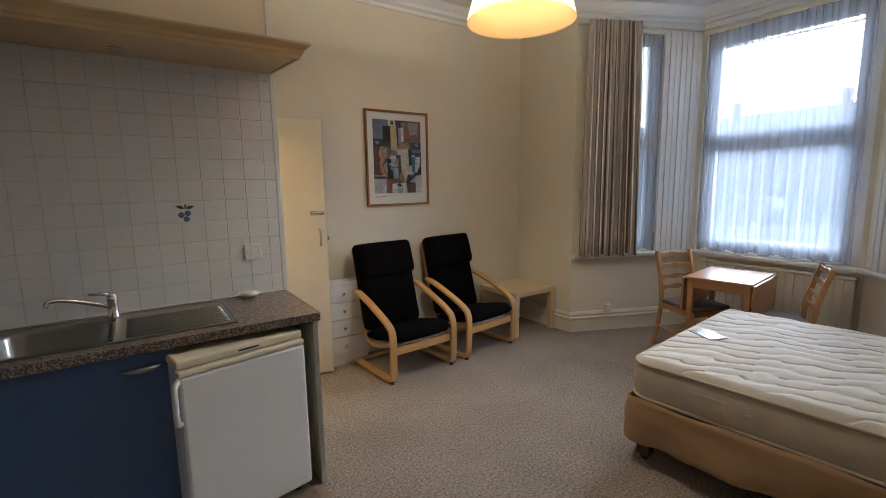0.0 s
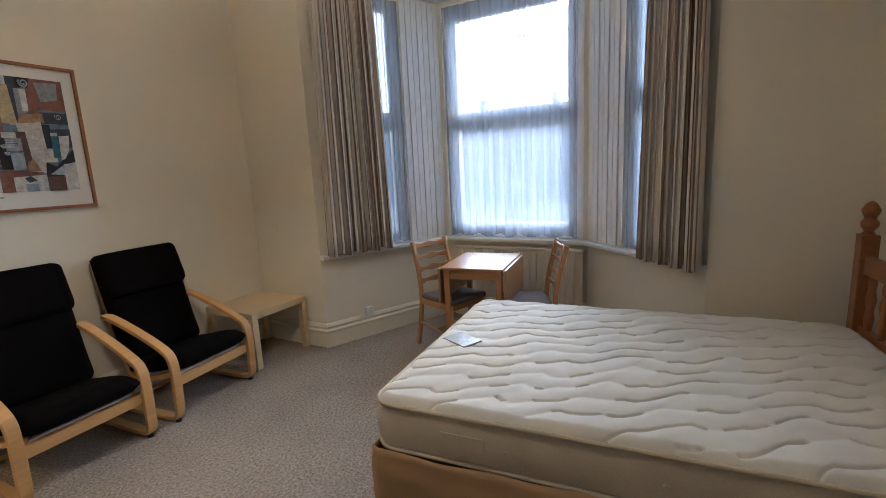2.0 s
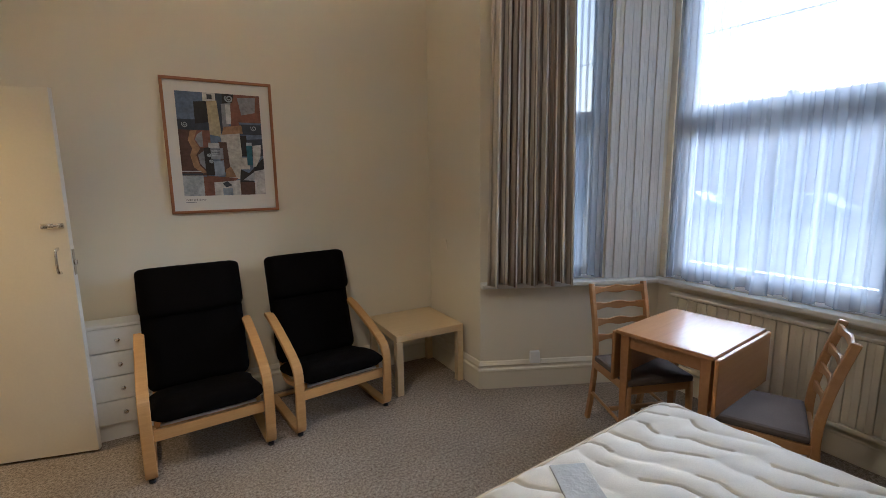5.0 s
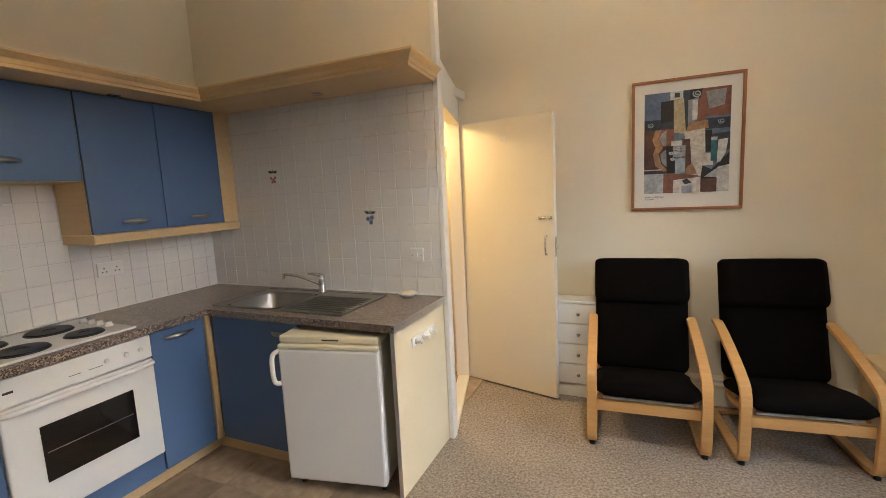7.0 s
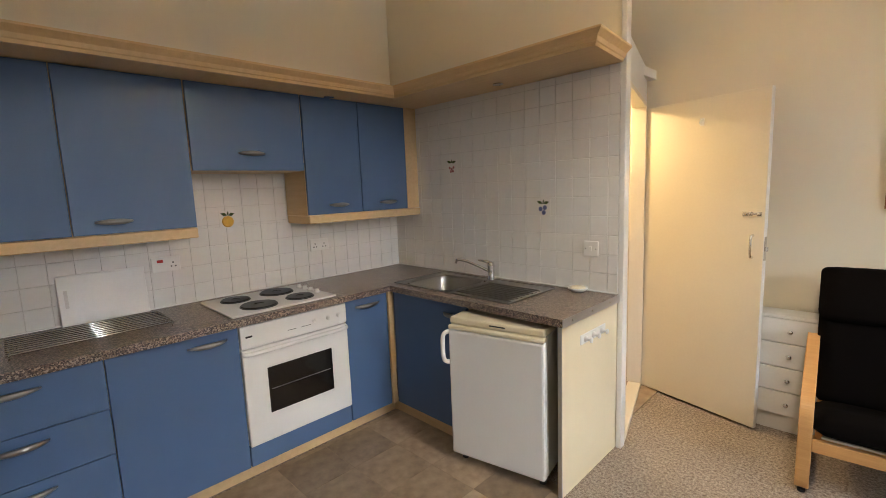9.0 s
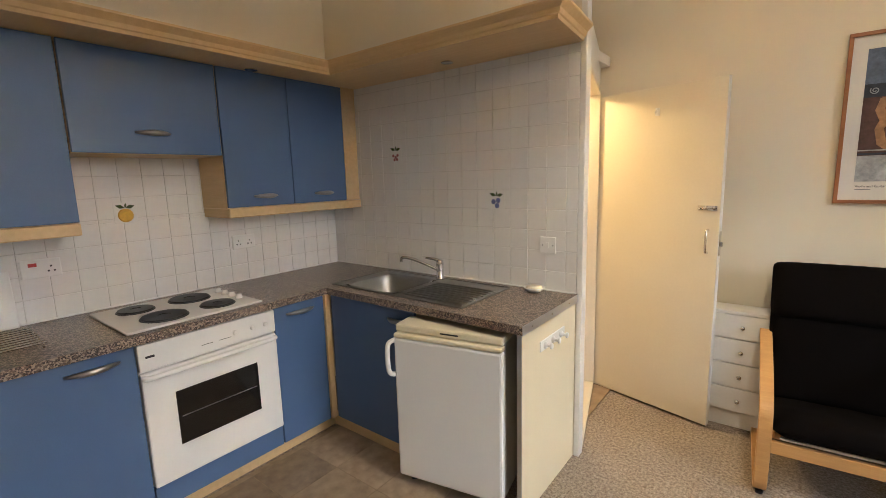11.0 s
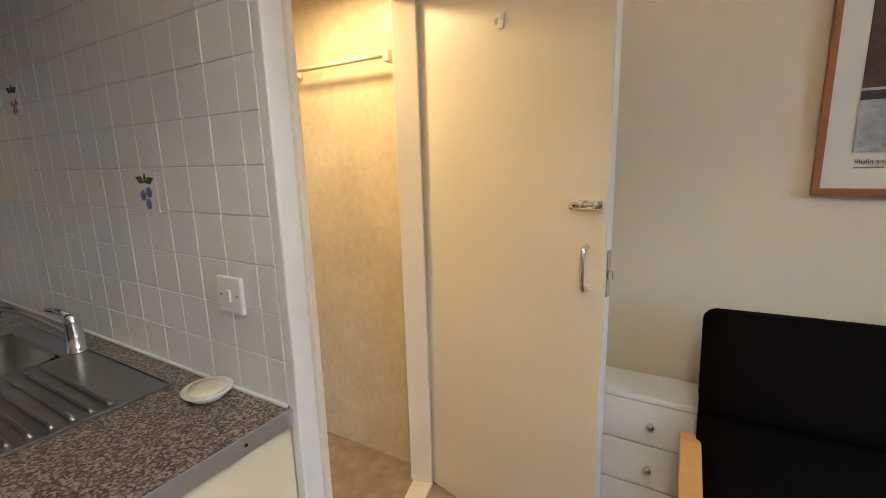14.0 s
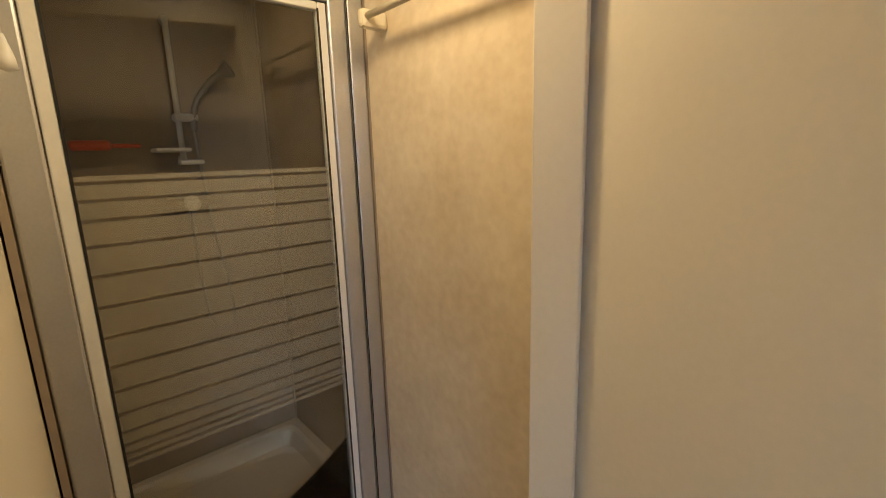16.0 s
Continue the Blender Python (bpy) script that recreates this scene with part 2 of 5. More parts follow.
def lathe(bm, prof, sides=24, m=None, caps=True):
    rings = [[bm.verts.new((r * math.cos(k * math.tau / sides), r * math.sin(k * math.tau / sides), z)) for k in range(sides)] for r, z in prof]
    for s, e in zip(rings, rings[1:]):
        for k in range(sides):
            bm.faces.new((s[k], s[(k + 1) % sides], e[(k + 1) % sides], e[k]))
    if caps:
        bm.faces.new(rings[0][::-1]), bm.faces.new(rings[-1])
    if m is not None:
        for ring in rings:
            for v in ring:
                v.co = m @ v.co


def ribbon(bm, path, width, thick, m=None):
    """A flat bent strip along a path of (y, z), width along x: bentwood."""
    pts = [Vector((0, *p)) for p in path]
    rows = []
    for i, p in enumerate(pts):
        d = (pts[min(i + 1, len(pts) - 1)] - pts[max(i - 1, 0)]).normalized()
        nrm = Vector((0, -d.z, d.y)) * thick / 2
        w = Vector((width / 2, 0, 0))
        rows.append([bm.verts.new(p + s) for s in (nrm - w, nrm + w, -nrm + w, -nrm - w)])
    for s, e in zip(rows, rows[1:]):
        for k in range(4):
            bm.faces.new((s[k], s[(k + 1) % 4], e[(k + 1) % 4], e[k]))
    bm.faces.new(rows[0][::-1]), bm.faces.new(rows[-1])
    if m is not None:
        for row in rows:
            for v in row:
                v.co = m @ v.co


def smooth_path(pts, n=6):
    """Catmull-Rom through the points."""
    out = []
    P = [Vector(p) for p in pts]
    for i in range(len(P) - 1):
        a, b, c, d = P[max(i - 1, 0)], P[i], P[i + 1], P[min(i + 2, len(P) - 1)]
        for k in range(n):
            t = k / n
            out.append(0.5 * ((2 * b) + (c - a) * t + (2 * a - 5 * b + 4 * c - d) * t * t + (3 * b - a - 3 * c + d) * t ** 3))
    out.append(P[-1])
    return out


def mesh(name, bm, mat, parent=None, bevel=0.0, smooth=False, segs=2):
    bmesh.ops.recalc_face_normals(bm, faces=bm.faces)
    me = bpy.data.meshes.new(name)
    bm.to_mesh(me)
    bm.free()
    me.materials.append(mat)
    ob = new(name, me)
    if parent is not None:
        ob.parent = parent
    if bevel:
        mod = ob.modifiers.new("worn_edges", "BEVEL")
        mod.width, mod.segments, mod.limit_method, mod.angle_limit = bevel, segs, "ANGLE", radians(40)
    if smooth:
        for p in me.polygons:
            p.use_smooth = True
    return ob


def solid(name, mat, boxes, parent=None, bevel=0.0, m=None, smooth=False):
    bm = bmesh.new()
    for b in boxes:
        box(bm, *b, m=m)
    return mesh(name, bm, mat, parent, bevel, smooth)


def thing(name, m, label, category, group=""):
    ob = new(name)
    ob.empty_display_size = 0.1
    ob.matrix_world = m
    return tagged(ob, label, category, group)


def structure(ob, label="", category=""):
    return tagged(ob, label, category, kind="structure")


# ---- the room's shell ----
CEIL = 3.16
BAY_L, BAY_R = (3.84, 3.05), (4.24, 0.26)
FR_L, FR_R = (5.06, 2.50), (5.06, 1.12)


def along(P, Q):
    """Frame with x along P to Q, z up."""
    a = math.degrees(math.atan2(Q[1] - P[1], Q[0] - P[0]))
    return pose(P[0], P[1], 0, 0, 0, a), math.hypot(Q[0] - P[0], Q[1] - P[1])


def wall(name, P, Q, thick, openings=(), z0=0.0, z1=CEIL + 0.1, mat=None, label=""):
    """A wall from P to Q, thick to the left of that way, with openings (u0, u1, z0, z1) through it."""
    m, length = along(P, Q)
    bm = bmesh.new()
    u = 0.0
    y0, y1 = (0, thick) if thick > 0 else (thick, 0)
    for a, b, lo, hi in openings:
        box(bm, u, a, y0, y1, z0, z1, m)
        box(bm, a, b, y0, y1, z0, lo, m)
        box(bm, a, b, y0, y1, hi, z1, m)
        u = b
    box(bm, u, length, y0, y1, z0, z1, m)
    return structure(mesh(name, bm, mat or M_WALL), label or "cream painted plaster wall of the room", "wall")


PLAN = [(-1.1, -0.82), (4.40, -0.82), (4.40, 0.19), (5.23, 1.05), (5.23, 2.60), (4.01, 3.16), (4.01, 3.97), (-1.1, 3.97)]


def slab(name, z0, z1, mat):
    bm = bmesh.new()
    prism(bm, PLAN, z0, z1)
    return mesh(name, bm, mat)


structure(slab("floor", -0.90, 0.0, M_CARPET), "beige flecked carpet over the floor", "floor")
vinyl = structure(solid("vinyl_floor", M_VINYL, [(-0.35, 0.948, -0.64, 2.30, 0.0, 0.005)]), "brown stone-effect vinyl by the kitchen units", "floor")
structure(slab("ceiling", CEIL, CEIL + 0.12, M_CEIL), "white painted ceiling", "ceiling")
wall("wall_picture", (3.99, 3.80), (-1.08, 3.80), -0.15)
wall("wall_stove", (-0.93, 3.80), (-0.93, -0.65), -0.15)
wall("wall_bed", (-1.08, -0.65), (4.39, -0.65), -0.15)
wall("wall_window_left", (3.84, 3.05), (3.84, 3.80), -0.15)
wall("wall_window_right", (4.24, -0.65), (4.24, 0.26), -0.15)
WZ0, WZ1 = 0.80, 2.92
SIDE_W, SIDE_R = (0.50, 0.90, WZ0, WZ1), (0.36, 0.74, WZ0, WZ1)
ml, len_l = along(BAY_L, FR_L)
wall("wall_bay_left", BAY_L, FR_L, 0.15, [SIDE_W])
mr_, len_r = along(BAY_R, FR_R)
wall("wall_bay_right", BAY_R, FR_R, -0.15, [SIDE_R])
mf, len_f = along(FR_L, FR_R)
wall("wall_bay_front", FR_L, FR_R, 0.15, [(0.04, len_f - 0.04, WZ0, WZ1)])
wall("wall_sink", (-0.93, 2.83), (0.975, 2.83), 0.045, label="partition wall behind the sink")


def window(name, m, u0, u1, z0, z1, side, transom, label, f=0.06):
    """Casement set in the opening; side: +1 or -1, the way to the outside."""
    w = structure(new(name), label, "window")
    w.matrix_world = m
    d0, d1 = sorted((0.02 * side, 0.085 * side))
    fr = [(u0, u0 + f, d0, d1, z0, z1), (u1 - f, u1, d0, d1, z0, z1), (u0 + f, u1 - f, d0, d1, z0, z0 + f),
          (u0 + f, u1 - f, d0, d1, z1 - f, z1), (u0 + f, u1 - f, d0, d1, transom - 0.035, transom + 0.035)]
    solid("frame", M_UPVC, fr, w, 0.006)
    e0, e1 = sorted((0.03 * side, 0.07 * side))
    a = f + 0.045
    for lo, hi in ((z0 + f, transom - 0.035), (transom + 0.035, z1 - f)):
        s = 0.045
        solid("sash", M_UPVC, [(u0 + f, u0 + a, e0, e1, lo, hi), (u1 - a, u1 - f, e0, e1, lo, hi),
                               (u0 + a, u1 - a, e0, e1, lo, lo + s), (u0 + a, u1 - a, e0, e1, hi - s, hi)], w, 0.005)
        g0, g1 = sorted((0.048 * side, 0.053 * side))
        g = solid("pane", M_GLASS, [(u0 + a, u1 - a, g0, g1, lo + s, hi - s)], w)
        g.visible_shadow = False
    return w


window("window_1", mf, 0.04, len_f - 0.04, WZ0, WZ1, 1, 1.90, "white framed bay window with a transom", 0.095)
window("window_2", ml, *SIDE_W, 1, 1.90, "narrow white framed window in the bay side")
window("window_3", mr_, *SIDE_R, -1, 1.90, "narrow white framed window in the bay side")


def reeded(name, m, u0, u1, side, n):
    """Fluted white upright casing between the bay's windows."""
    bm = bmesh.new()
    step = (u1 - u0) / n
    for i in range(n):
        h = (0.014, 0.009, 0.018, 0.012)[i % 4]
        a, b = sorted((-h * side, -0.001 * side))
        box(bm, u0 + i * step, u0 + (i + 1) * step - 0.0005, a, b, 0.80, 2.95, m)
    ob = mesh(name, bm, M_GLOSS, bevel=0.004)
    return structure(ob, "white fluted window casing", "trim")


reeded("casing_left", ml, 0.915, len_l - 0.03, 1, 13)
reeded("casing_right", mr_, 0.755, len_r - 0.05, -1, 13)
reeded("casing_far_left", ml, 0.36, 0.49, 1, 5)
reeded("casing_far_right", mr_, 0.22, 0.35, -1, 5)


def offset_line(pts, d):
    """Outline moved sideways by d, to its left."""
    out = []
    for i, p in enumerate(pts):
        p = Vector(p)
        ns = []
        for a, b in ((i - 1, i), (i, i + 1)):
            if a >= 0 and b < len(pts):
                e = (Vector(pts[b]) - Vector(pts[a])).normalized()
                ns.append(Vector((-e.y, e.x)))
        n = sum(ns, Vector((0, 0)))
        n = n / len(ns)
        out.append(p + n * (d / max(n.length_squared, 0.2)))
    return out


def moulding(name, pts, prof, mat, label, category="trim"):
    """A profile of (depth, height) swept along plan points; depth to the left."""
    lines = [[(*q, z) for q in offset_line(pts, d)] for d, z in prof]
    bm = bmesh.new()
    vs = [[bm.verts.new(p) for p in ln] for ln in lines]
    k = len(vs)
    for i in range(k):
        for j in range(len(pts) - 1):
            bm.faces.new((vs[i][j], vs[i][j + 1], vs[(i + 1) % k][j + 1], vs[(i + 1) % k][j]))
    bm.faces.new([v[0] for v in vs]), bm.faces.new([v[-1] for v in vs][::-1])
    return structure(mesh(name, bm, mat, bevel=0.002), label, category)


BASE = [(0.0, 0.0), (0.022, 0.0), (0.022, 0.13), (0.03, 0.135), (0.03, 0.15), (0.018, 0.16), (0.018, 0.175), (0.026, 0.18), (0.01, 0.205), (0.0, 0.21)]
BAYLINE = [BAY_R, FR_R, FR_L, BAY_L]
moulding("baseboard_window", [(4.24, -0.65), *BAYLINE, (3.84, 3.80), (1.0, 3.80)], BASE, M_WALL, "cream painted moulded skirting board")
moulding("cornice", [(-0.93, -0.65), (4.24, -0.65), *BAYLINE, (3.84, 3.80), (-0.93, 3.80)],
         [(0.0, 3.03), (0.015, 3.03), (0.02, 3.06), (0.05, 3.075), (0.06, 3.10), (0.10, 3.14), (0.11, 3.158), (0.0, 3.158)], M_CEIL, "white moulded plaster cornice")
moulding("window_board", BAYLINE, [(-0.01, 0.765), (0.07, 0.765), (0.075, 0.775), (0.075, 0.795), (0.07, 0.80), (-0.01, 0.80)], M_GLOSS, "white gloss painted window board")
moulding("curtain_rail", BAYLINE, [(0.0, 2.965), (0.05, 2.965), (0.05, 3.015), (0.0, 3.015)], M_GLOSS, "white curtain rail board round the bay")


# ---- cloth ----
def cloth(name, m, width, z0, z1, folds, depth, mat, label, seed, gather=0.75, thick=0.0, lean=0.0):
    """Hanging gathered cloth: pleats across x, drop along z; uv u runs along the cloth."""
    rnd = random.Random(seed)
    nu, nv = folds * 10, 14
    ph = [rnd.uniform(-0.5, 0.5) for _ in range(folds + 2)]
    am = [rnd.uniform(0.55, 1.2) for _ in range(folds + 2)]
    bm = bmesh.new()
    uv = bm.loops.layers.uv.new("cloth")
    grid = []
    for j in range(nv + 1):
        v = j / nv
        row = []
        for i in range(nu + 1):
            u = i / nu
            k = u * folds
            f = k - int(k)
            a = am[int(k)] * (1 - f) + am[int(k) + 1] * f
            p = ph[int(k)] * (1 - f) + ph[int(k) + 1] * f
            w = width * (gather + (1 - gather) * v ** 0.7)
            x = w * (u - 0.5) + 0.25 * width / folds * math.sin(2 * math.tau * k + p) + lean * v
            y = depth * a * (0.45 + 0.55 * v) * math.sin(math.tau * k + p * (1 + v))
            z = z1 + (z0 - z1) * v + (0.012 * math.sin(3.1 * k + seed) if j == nv else 0)
            row.append((bm.verts.new(m @ Vector((x, y, z))), u, v))
        grid.append(row)
    for j in range(nv):
        for i in range(nu):
            q = [grid[j][i], grid[j + 1][i], grid[j + 1][i + 1], grid[j][i + 1]]
            face = bm.faces.new([c[0] for c in q])
            for lp, c in zip(face.loops, q):
                lp[uv].uv = (c[1] * folds, c[2])
    ob = mesh(name, bm, mat, smooth=True)
    if thick:
        sm = ob.modifiers.new("cloth_thickness", "SOLIDIFY")
        sm.thickness = thick
    return tagged(ob, label, "curtain", group="curtains at the bay window")


def striped_cloth():
    m = material("striped_curtain_cloth", (0.5, 0.4, 0.3), 0.85, vary=0.1, grain=300, bump=0.15, spec=0.15)
    n, l = m.node_tree.nodes, m.node_tree.links
    uvn, sep, fr, ramp = n.new("ShaderNodeUVMap"), n.new("ShaderNodeSeparateXYZ"), n.new("ShaderNodeMath"), n.new("ShaderNodeValToRGB")
    uvn.uv_map = "cloth"
    fr.operation = "FRACT"
    mul = n.new("ShaderNodeMath")
    mul.operation, mul.inputs[1].default_value = "MULTIPLY", 1.37
    l.new(uvn.outputs[0], sep.inputs[0]), l.new(sep.outputs[0], mul.inputs[0]), l.new(mul.outputs[0], fr.inputs[0])
    l.new(fr.outputs[0], ramp.inputs[0])
    els = ramp.color_ramp.elements
    ramp.color_ramp.interpolation = "CONSTANT"
    stops = [(0, (0.74, 0.66, 0.54)), (0.22, (0.24, 0.17, 0.12)), (0.32, (0.64, 0.55, 0.43)), (0.48, (0.34, 0.28, 0.23)),
             (0.58, (0.78, 0.70, 0.58)), (0.76, (0.17, 0.115, 0.08)), (0.84, (0.56, 0.46, 0.35)), (0.93, (0.42, 0.36, 0.30))]
    while len(els) < len(stops):
        els.new(0.5)
    for e, (p, c) in zip(els, stops):
        e.position, e.color = p, (*c, 1)
    mx = n.new("ShaderNodeMix")
    mx.data_type, mx.blend_type = "RGBA", "MULTIPLY"
    mx.inputs["Factor"].default_value = 0.25
    l.new(ramp.outputs[0], mx.inputs[6])
    fine = n["Noise Texture.001"]
    l.new(fine.outputs[0], mx.inputs[7])
    l.new(mx.outputs[2], n["Principled BSDF"].inputs["Base Color"])
    return m


M_CURTAIN = striped_cloth()
cloth("curtain", ml @ pose(0.335, -0.10, 0), 0.60, 0.80, 2.99, 9, 0.048, M_CURTAIN, "full-length-lined beige and brown striped curtain drawn open", 3, 0.86, 0.004)
cloth("curtain", mr_ @ pose(0.22, 0.10, 0), 0.50, 0.775, 2.99, 9, 0.048, M_CURTAIN, "full-length-lined beige and brown striped curtain drawn open", 8, 0.86, 0.004)
cloth("net_curtain", mf @ pose(len_f / 2, -0.055, 0), len_f - 0.16, 0.83, 2.90, 12, 0.034, M_NET, "sheer white net curtain over the window", 5, 1.0)
cloth("net_curtain", ml @ pose(0.70, -0.03, 0), 0.38, 0.83, 2.90, 4, 0.014, M_NET, "sheer white net curtain over the side window", 6, 1.0)
cloth("net_curtain", mr_ @ pose(0.55, 0.03, 0), 0.36, 0.83, 2.90, 4, 0.014, M_NET, "sheer white net curtain over the side window", 7, 1.0)


# ---- kitchen ----
def unit(name, y0, y1, label):
    return thing(name, pose(-0.93, (y0 + y1) / 2, 0), label, "kitchen unit", "kitchen units along the wall")


def bow_handle(parent, x, y, z, w, axis="y"):
    """Slim bowed metal handle, standing off along its front."""
    bm = bmesh.new()
    pts = []
    for i in range(9):
        s = i / 8 * 2 - 1
        off = 0.026 * (1 - s * s)
        pts.append((x + off, y + s * w / 2, z) if axis == "y" else (x + s * w / 2, y - off, z))
    tube(bm, pts, [0.005, 0.009, 0.012, 0.0135, 0.014, 0.0135, 0.012, 0.009, 0.005], 8)
    return tagged(mesh("handle", bm, M_STEEL, parent, smooth=True), "brushed metal bow handle")


def base_unit(name, y0, y1, fronts, label, handles=True):
    u = unit(name, y0, y1, label)
    h = (y1 - y0) / 2
    solid("body", M_CREAMLAM, [(0.01, 0.598, -h + 0.001, h - 0.001, 0.09, 0.868)], u)
    for z0, z1 in fronts:
        d = solid("drawer_front" if len(fronts) > 2 else "door", M_BLUE, [(0.600, 0.618, -h + 0.002, h - 0.002, z0 + 0.002, z1 - 0.002)], u, 0.002)
        bow_handle(d, 0.618, max(0.0, h - 0.17) * (0 if len(fronts) > 2 else 1.2), z1 - 0.05, min(0.18, h * 1.2))
    return u


base_unit("drawer_unit", 0.10, 0.69, [(0.09, 0.44), (0.44, 0.645), (0.645, 0.865)], "blue fronted drawer unit under the worktop")
base_unit("base_cabinet", 0.69, 1.245, [(0.09, 0.865)], "blue fronted base cabinet under the worktop")
base_unit("base_cabinet", 1.885, 2.205, [(0.09, 0.865)], "narrow blue fronted base cabinet beside the oven")
base_unit("base_cabinet", -0.63, 0.10, [(0.09, 0.865)], "blue fronted base cabinet under the worktop")
structure(solid("plinth", M_MAPLE, [(-0.40, -0.375, -0.63, 2.29, 0.0, 0.088), (-0.375, 0.36, 2.275, 2.295, 0.0, 0.088)]), "pale wood plinth under the kitchen units", "plinth")
structure(solid("corner_post", M_MAPLE, [(-0.335, -0.300, 2.207, 2.245, 0.09, 0.868)], bevel=0.003), "pale wood corner post between kitchen units", "trim")

su = thing("sink_cabinet", pose(0.03, 2.55, 0), "dark blue fronted cabinet under the sink", "kitchen unit", "kitchen units along the wall")
solid("body", M_CREAMLAM, [(-0.33, 0.33, -0.285, 0.27, 0.09, 0.74), (-0.33, 0.33, -0.285, -0.26, 0.741, 0.868)], su)
sd = solid("door", M_BLUE, [(-0.325, 0.33, -0.305, -0.287, 0.092, 0.863)], su, 0.002)
bow_handle(sd, 0.22, -0.305, 0.80, 0.15, "x")

ep = thing("end_panel", pose(0.958, 2.53, 0), "cream laminate end panel with white hooks", "panel")
solid("board", M_CREAMLAM, [(-0.009, 0.009, -0.30, 0.295, 0.0, 0.868)], ep, 0.002)
solid("edge_strip", M_ALU, [(-0.011, 0.011, -0.303, -0.3005, 0.0, 0.868)], ep)
hk = solid("hook_plate", M_PLASTIC, [(0.0095, 0.016, -0.13, 0.14, 0.735, 0.785)], ep, 0.003)
for dy in (-0.085, 0.0, 0.09):
    bm = bmesh.new()
    lathe(bm, [(0.017, 0.0), (0.017, 0.004), (0.008, 0.008), (0.006, 0.024), (0.014, 0.030), (0.013, 0.036)], 14, pose(0.016, dy, 0.758, 0, 90, 0))
    mesh("hook", bm, M_PLASTIC, hk, smooth=True)

# worktop, L-shaped, with cut-outs for the sink bowl
wt = thing("worktop", pose(0, 0, 0.872), "speckled brown granite-effect laminate worktop", "worktop")
bm = bmesh.new()
box(bm, -0.928, -0.285, -0.645, 2.828, 0, 0.038)
for b in ((-0.285, -0.25, 2.215, 2.828), (0.17, 0.978, 2.215, 2.828), (-0.25, 0.17, 2.215, 2.305), (-0.25, 0.17, 2.69, 2.828)):
    box(bm, b[0], b[1], b[2], b[3], 0, 0.038)
mesh("slab", bm, M_WORKTOP, wt)
solid("end_strip", M_ALU, [(0.979, 0.982, 2.213, 2.826, -0.002, 0.040)], wt, 0.001)
for y in (2.30, 2.50, 2.70):
    bm = bmesh.new()
    lathe(bm, [(0.005, 0.0), (0.004, 0.0015)], 10, pose(0.982, y, 0.02, 0, 90, 0))
    mesh("screw", bm, M_CHROME, wt)
structure(solid("sealant_bead", M_PLASTIC, [(-0.93, 0.97, 2.812, 2.822, 0.910, 0.918), (-0.922, -0.912, -0.6, 2.812, 0.910, 0.918)], bevel=0.003), "white sealant along the worktop", "trim")

# sink
sk = thing("sink", pose(0.13, 2.50, 0.911), "stainless steel inset sink with drainer", "sink")
bm = bmesh.new()
# rim and drainer deck round the bowl
for b in ((-0.45, -0.37, -0.21, 0.245), (0.03, 0.49, -0.21, 0.245), (-0.37, 0.03, -0.21, -0.187), (-0.37, 0.03, 0.183, 0.245)):
    box(bm, *b, 0, 0.004)
box(bm, -0.455, 0.495, -0.216, -0.21, 0, 0.008), box(bm, -0.455, 0.495, 0.245, 0.251, 0, 0.008)
box(bm, -0.456, -0.45, -0.21, 0.245, 0, 0.008), box(bm, 0.49, 0.496, -0.21, 0.245, 0, 0.008)
mesh("deck", bm, M_STEEL, sk, 0.002)
bm = bmesh.new()
rings = []
for s, z in ((1.04, 0.0055), (0.985, 0.003), (0.96, -0.01), (0.90, -0.12), (0.80, -0.145), (0.2, -0.15)):
    ring = []
    for k in range(32):
        a = k * math.tau / 32
        cx, cy = math.cos(a), math.sin(a)
        p = 0.36
        ring.append(bm.verts.new((-0.17 + 0.200 * s * math.copysign(abs(cx) ** p, cx), -0.002 + 0.185 * s * math.copysign(abs(cy) ** p, cy), z)))
    rings.append(ring)
for a, b in zip(rings, rings[1:]):
    for k in range(32):
        bm.faces.new((a[k], a[(k + 1) % 32], b[(k + 1) % 32], b[k]))
bm.faces.new(rings[-1])
mesh("bowl", bm, M_STEEL, sk, smooth=True)
bm = bmesh.new()
for i in range(9):
    y = -0.165 + i * 0.036
    tube(bm, [(0.075, y, 0.004), (0.095, y, 0.0065), (0.45, y, 0.0075), (0.47, y, 0.004)], 0.006, 8)
mesh("drainer_rib", bm, M_STEEL, sk, smooth=True)
bm = bmesh.new()
lathe(bm, [(0.022, -0.149), (0.022, -0.146), (0.012, -0.148)], 16, pose(-0.17, 0, 0))
mesh("waste", bm, M_CHROME, sk, smooth=True)
tp = thing("mixer_tap", pose(0.155, 2.725, 0.915), "chrome single lever mixer tap on the sink", "tap")
bm = bmesh.new()
lathe(bm, [(0.027, 0), (0.027, 0.006), (0.022, 0.012), (0.022, 0.085), (0.024, 0.09), (0.02, 0.115), (0.008, 0.122)], 20)
mesh("body", bm, M_CHROME, tp, smooth=True)
bm = bmesh.new()
tube(bm, smooth_path([(0, 0, 0.05), (-0.07, -0.03, 0.085), (-0.16, -0.07, 0.122), (-0.215, -0.095, 0.128), (-0.225, -0.10, 0.105)]), 0.0095, 12)
mesh("spout", bm, M_CHROME, tp, smooth=True)
bm = bmesh.new()
tube(bm, [(0.0, 0, 0.112), (-0.035, -0.01, 0.122), (-0.085, -0.03, 0.128)], [0.012, 0.010, 0.006], 10)
mesh("lever", bm, M_CHROME, tp, smooth=True)
sp = thing("soap_dish", pose(0.765, 2.758, 0.911), "white ceramic soap dish on the worktop", "soap dish")
bm = bmesh.new()
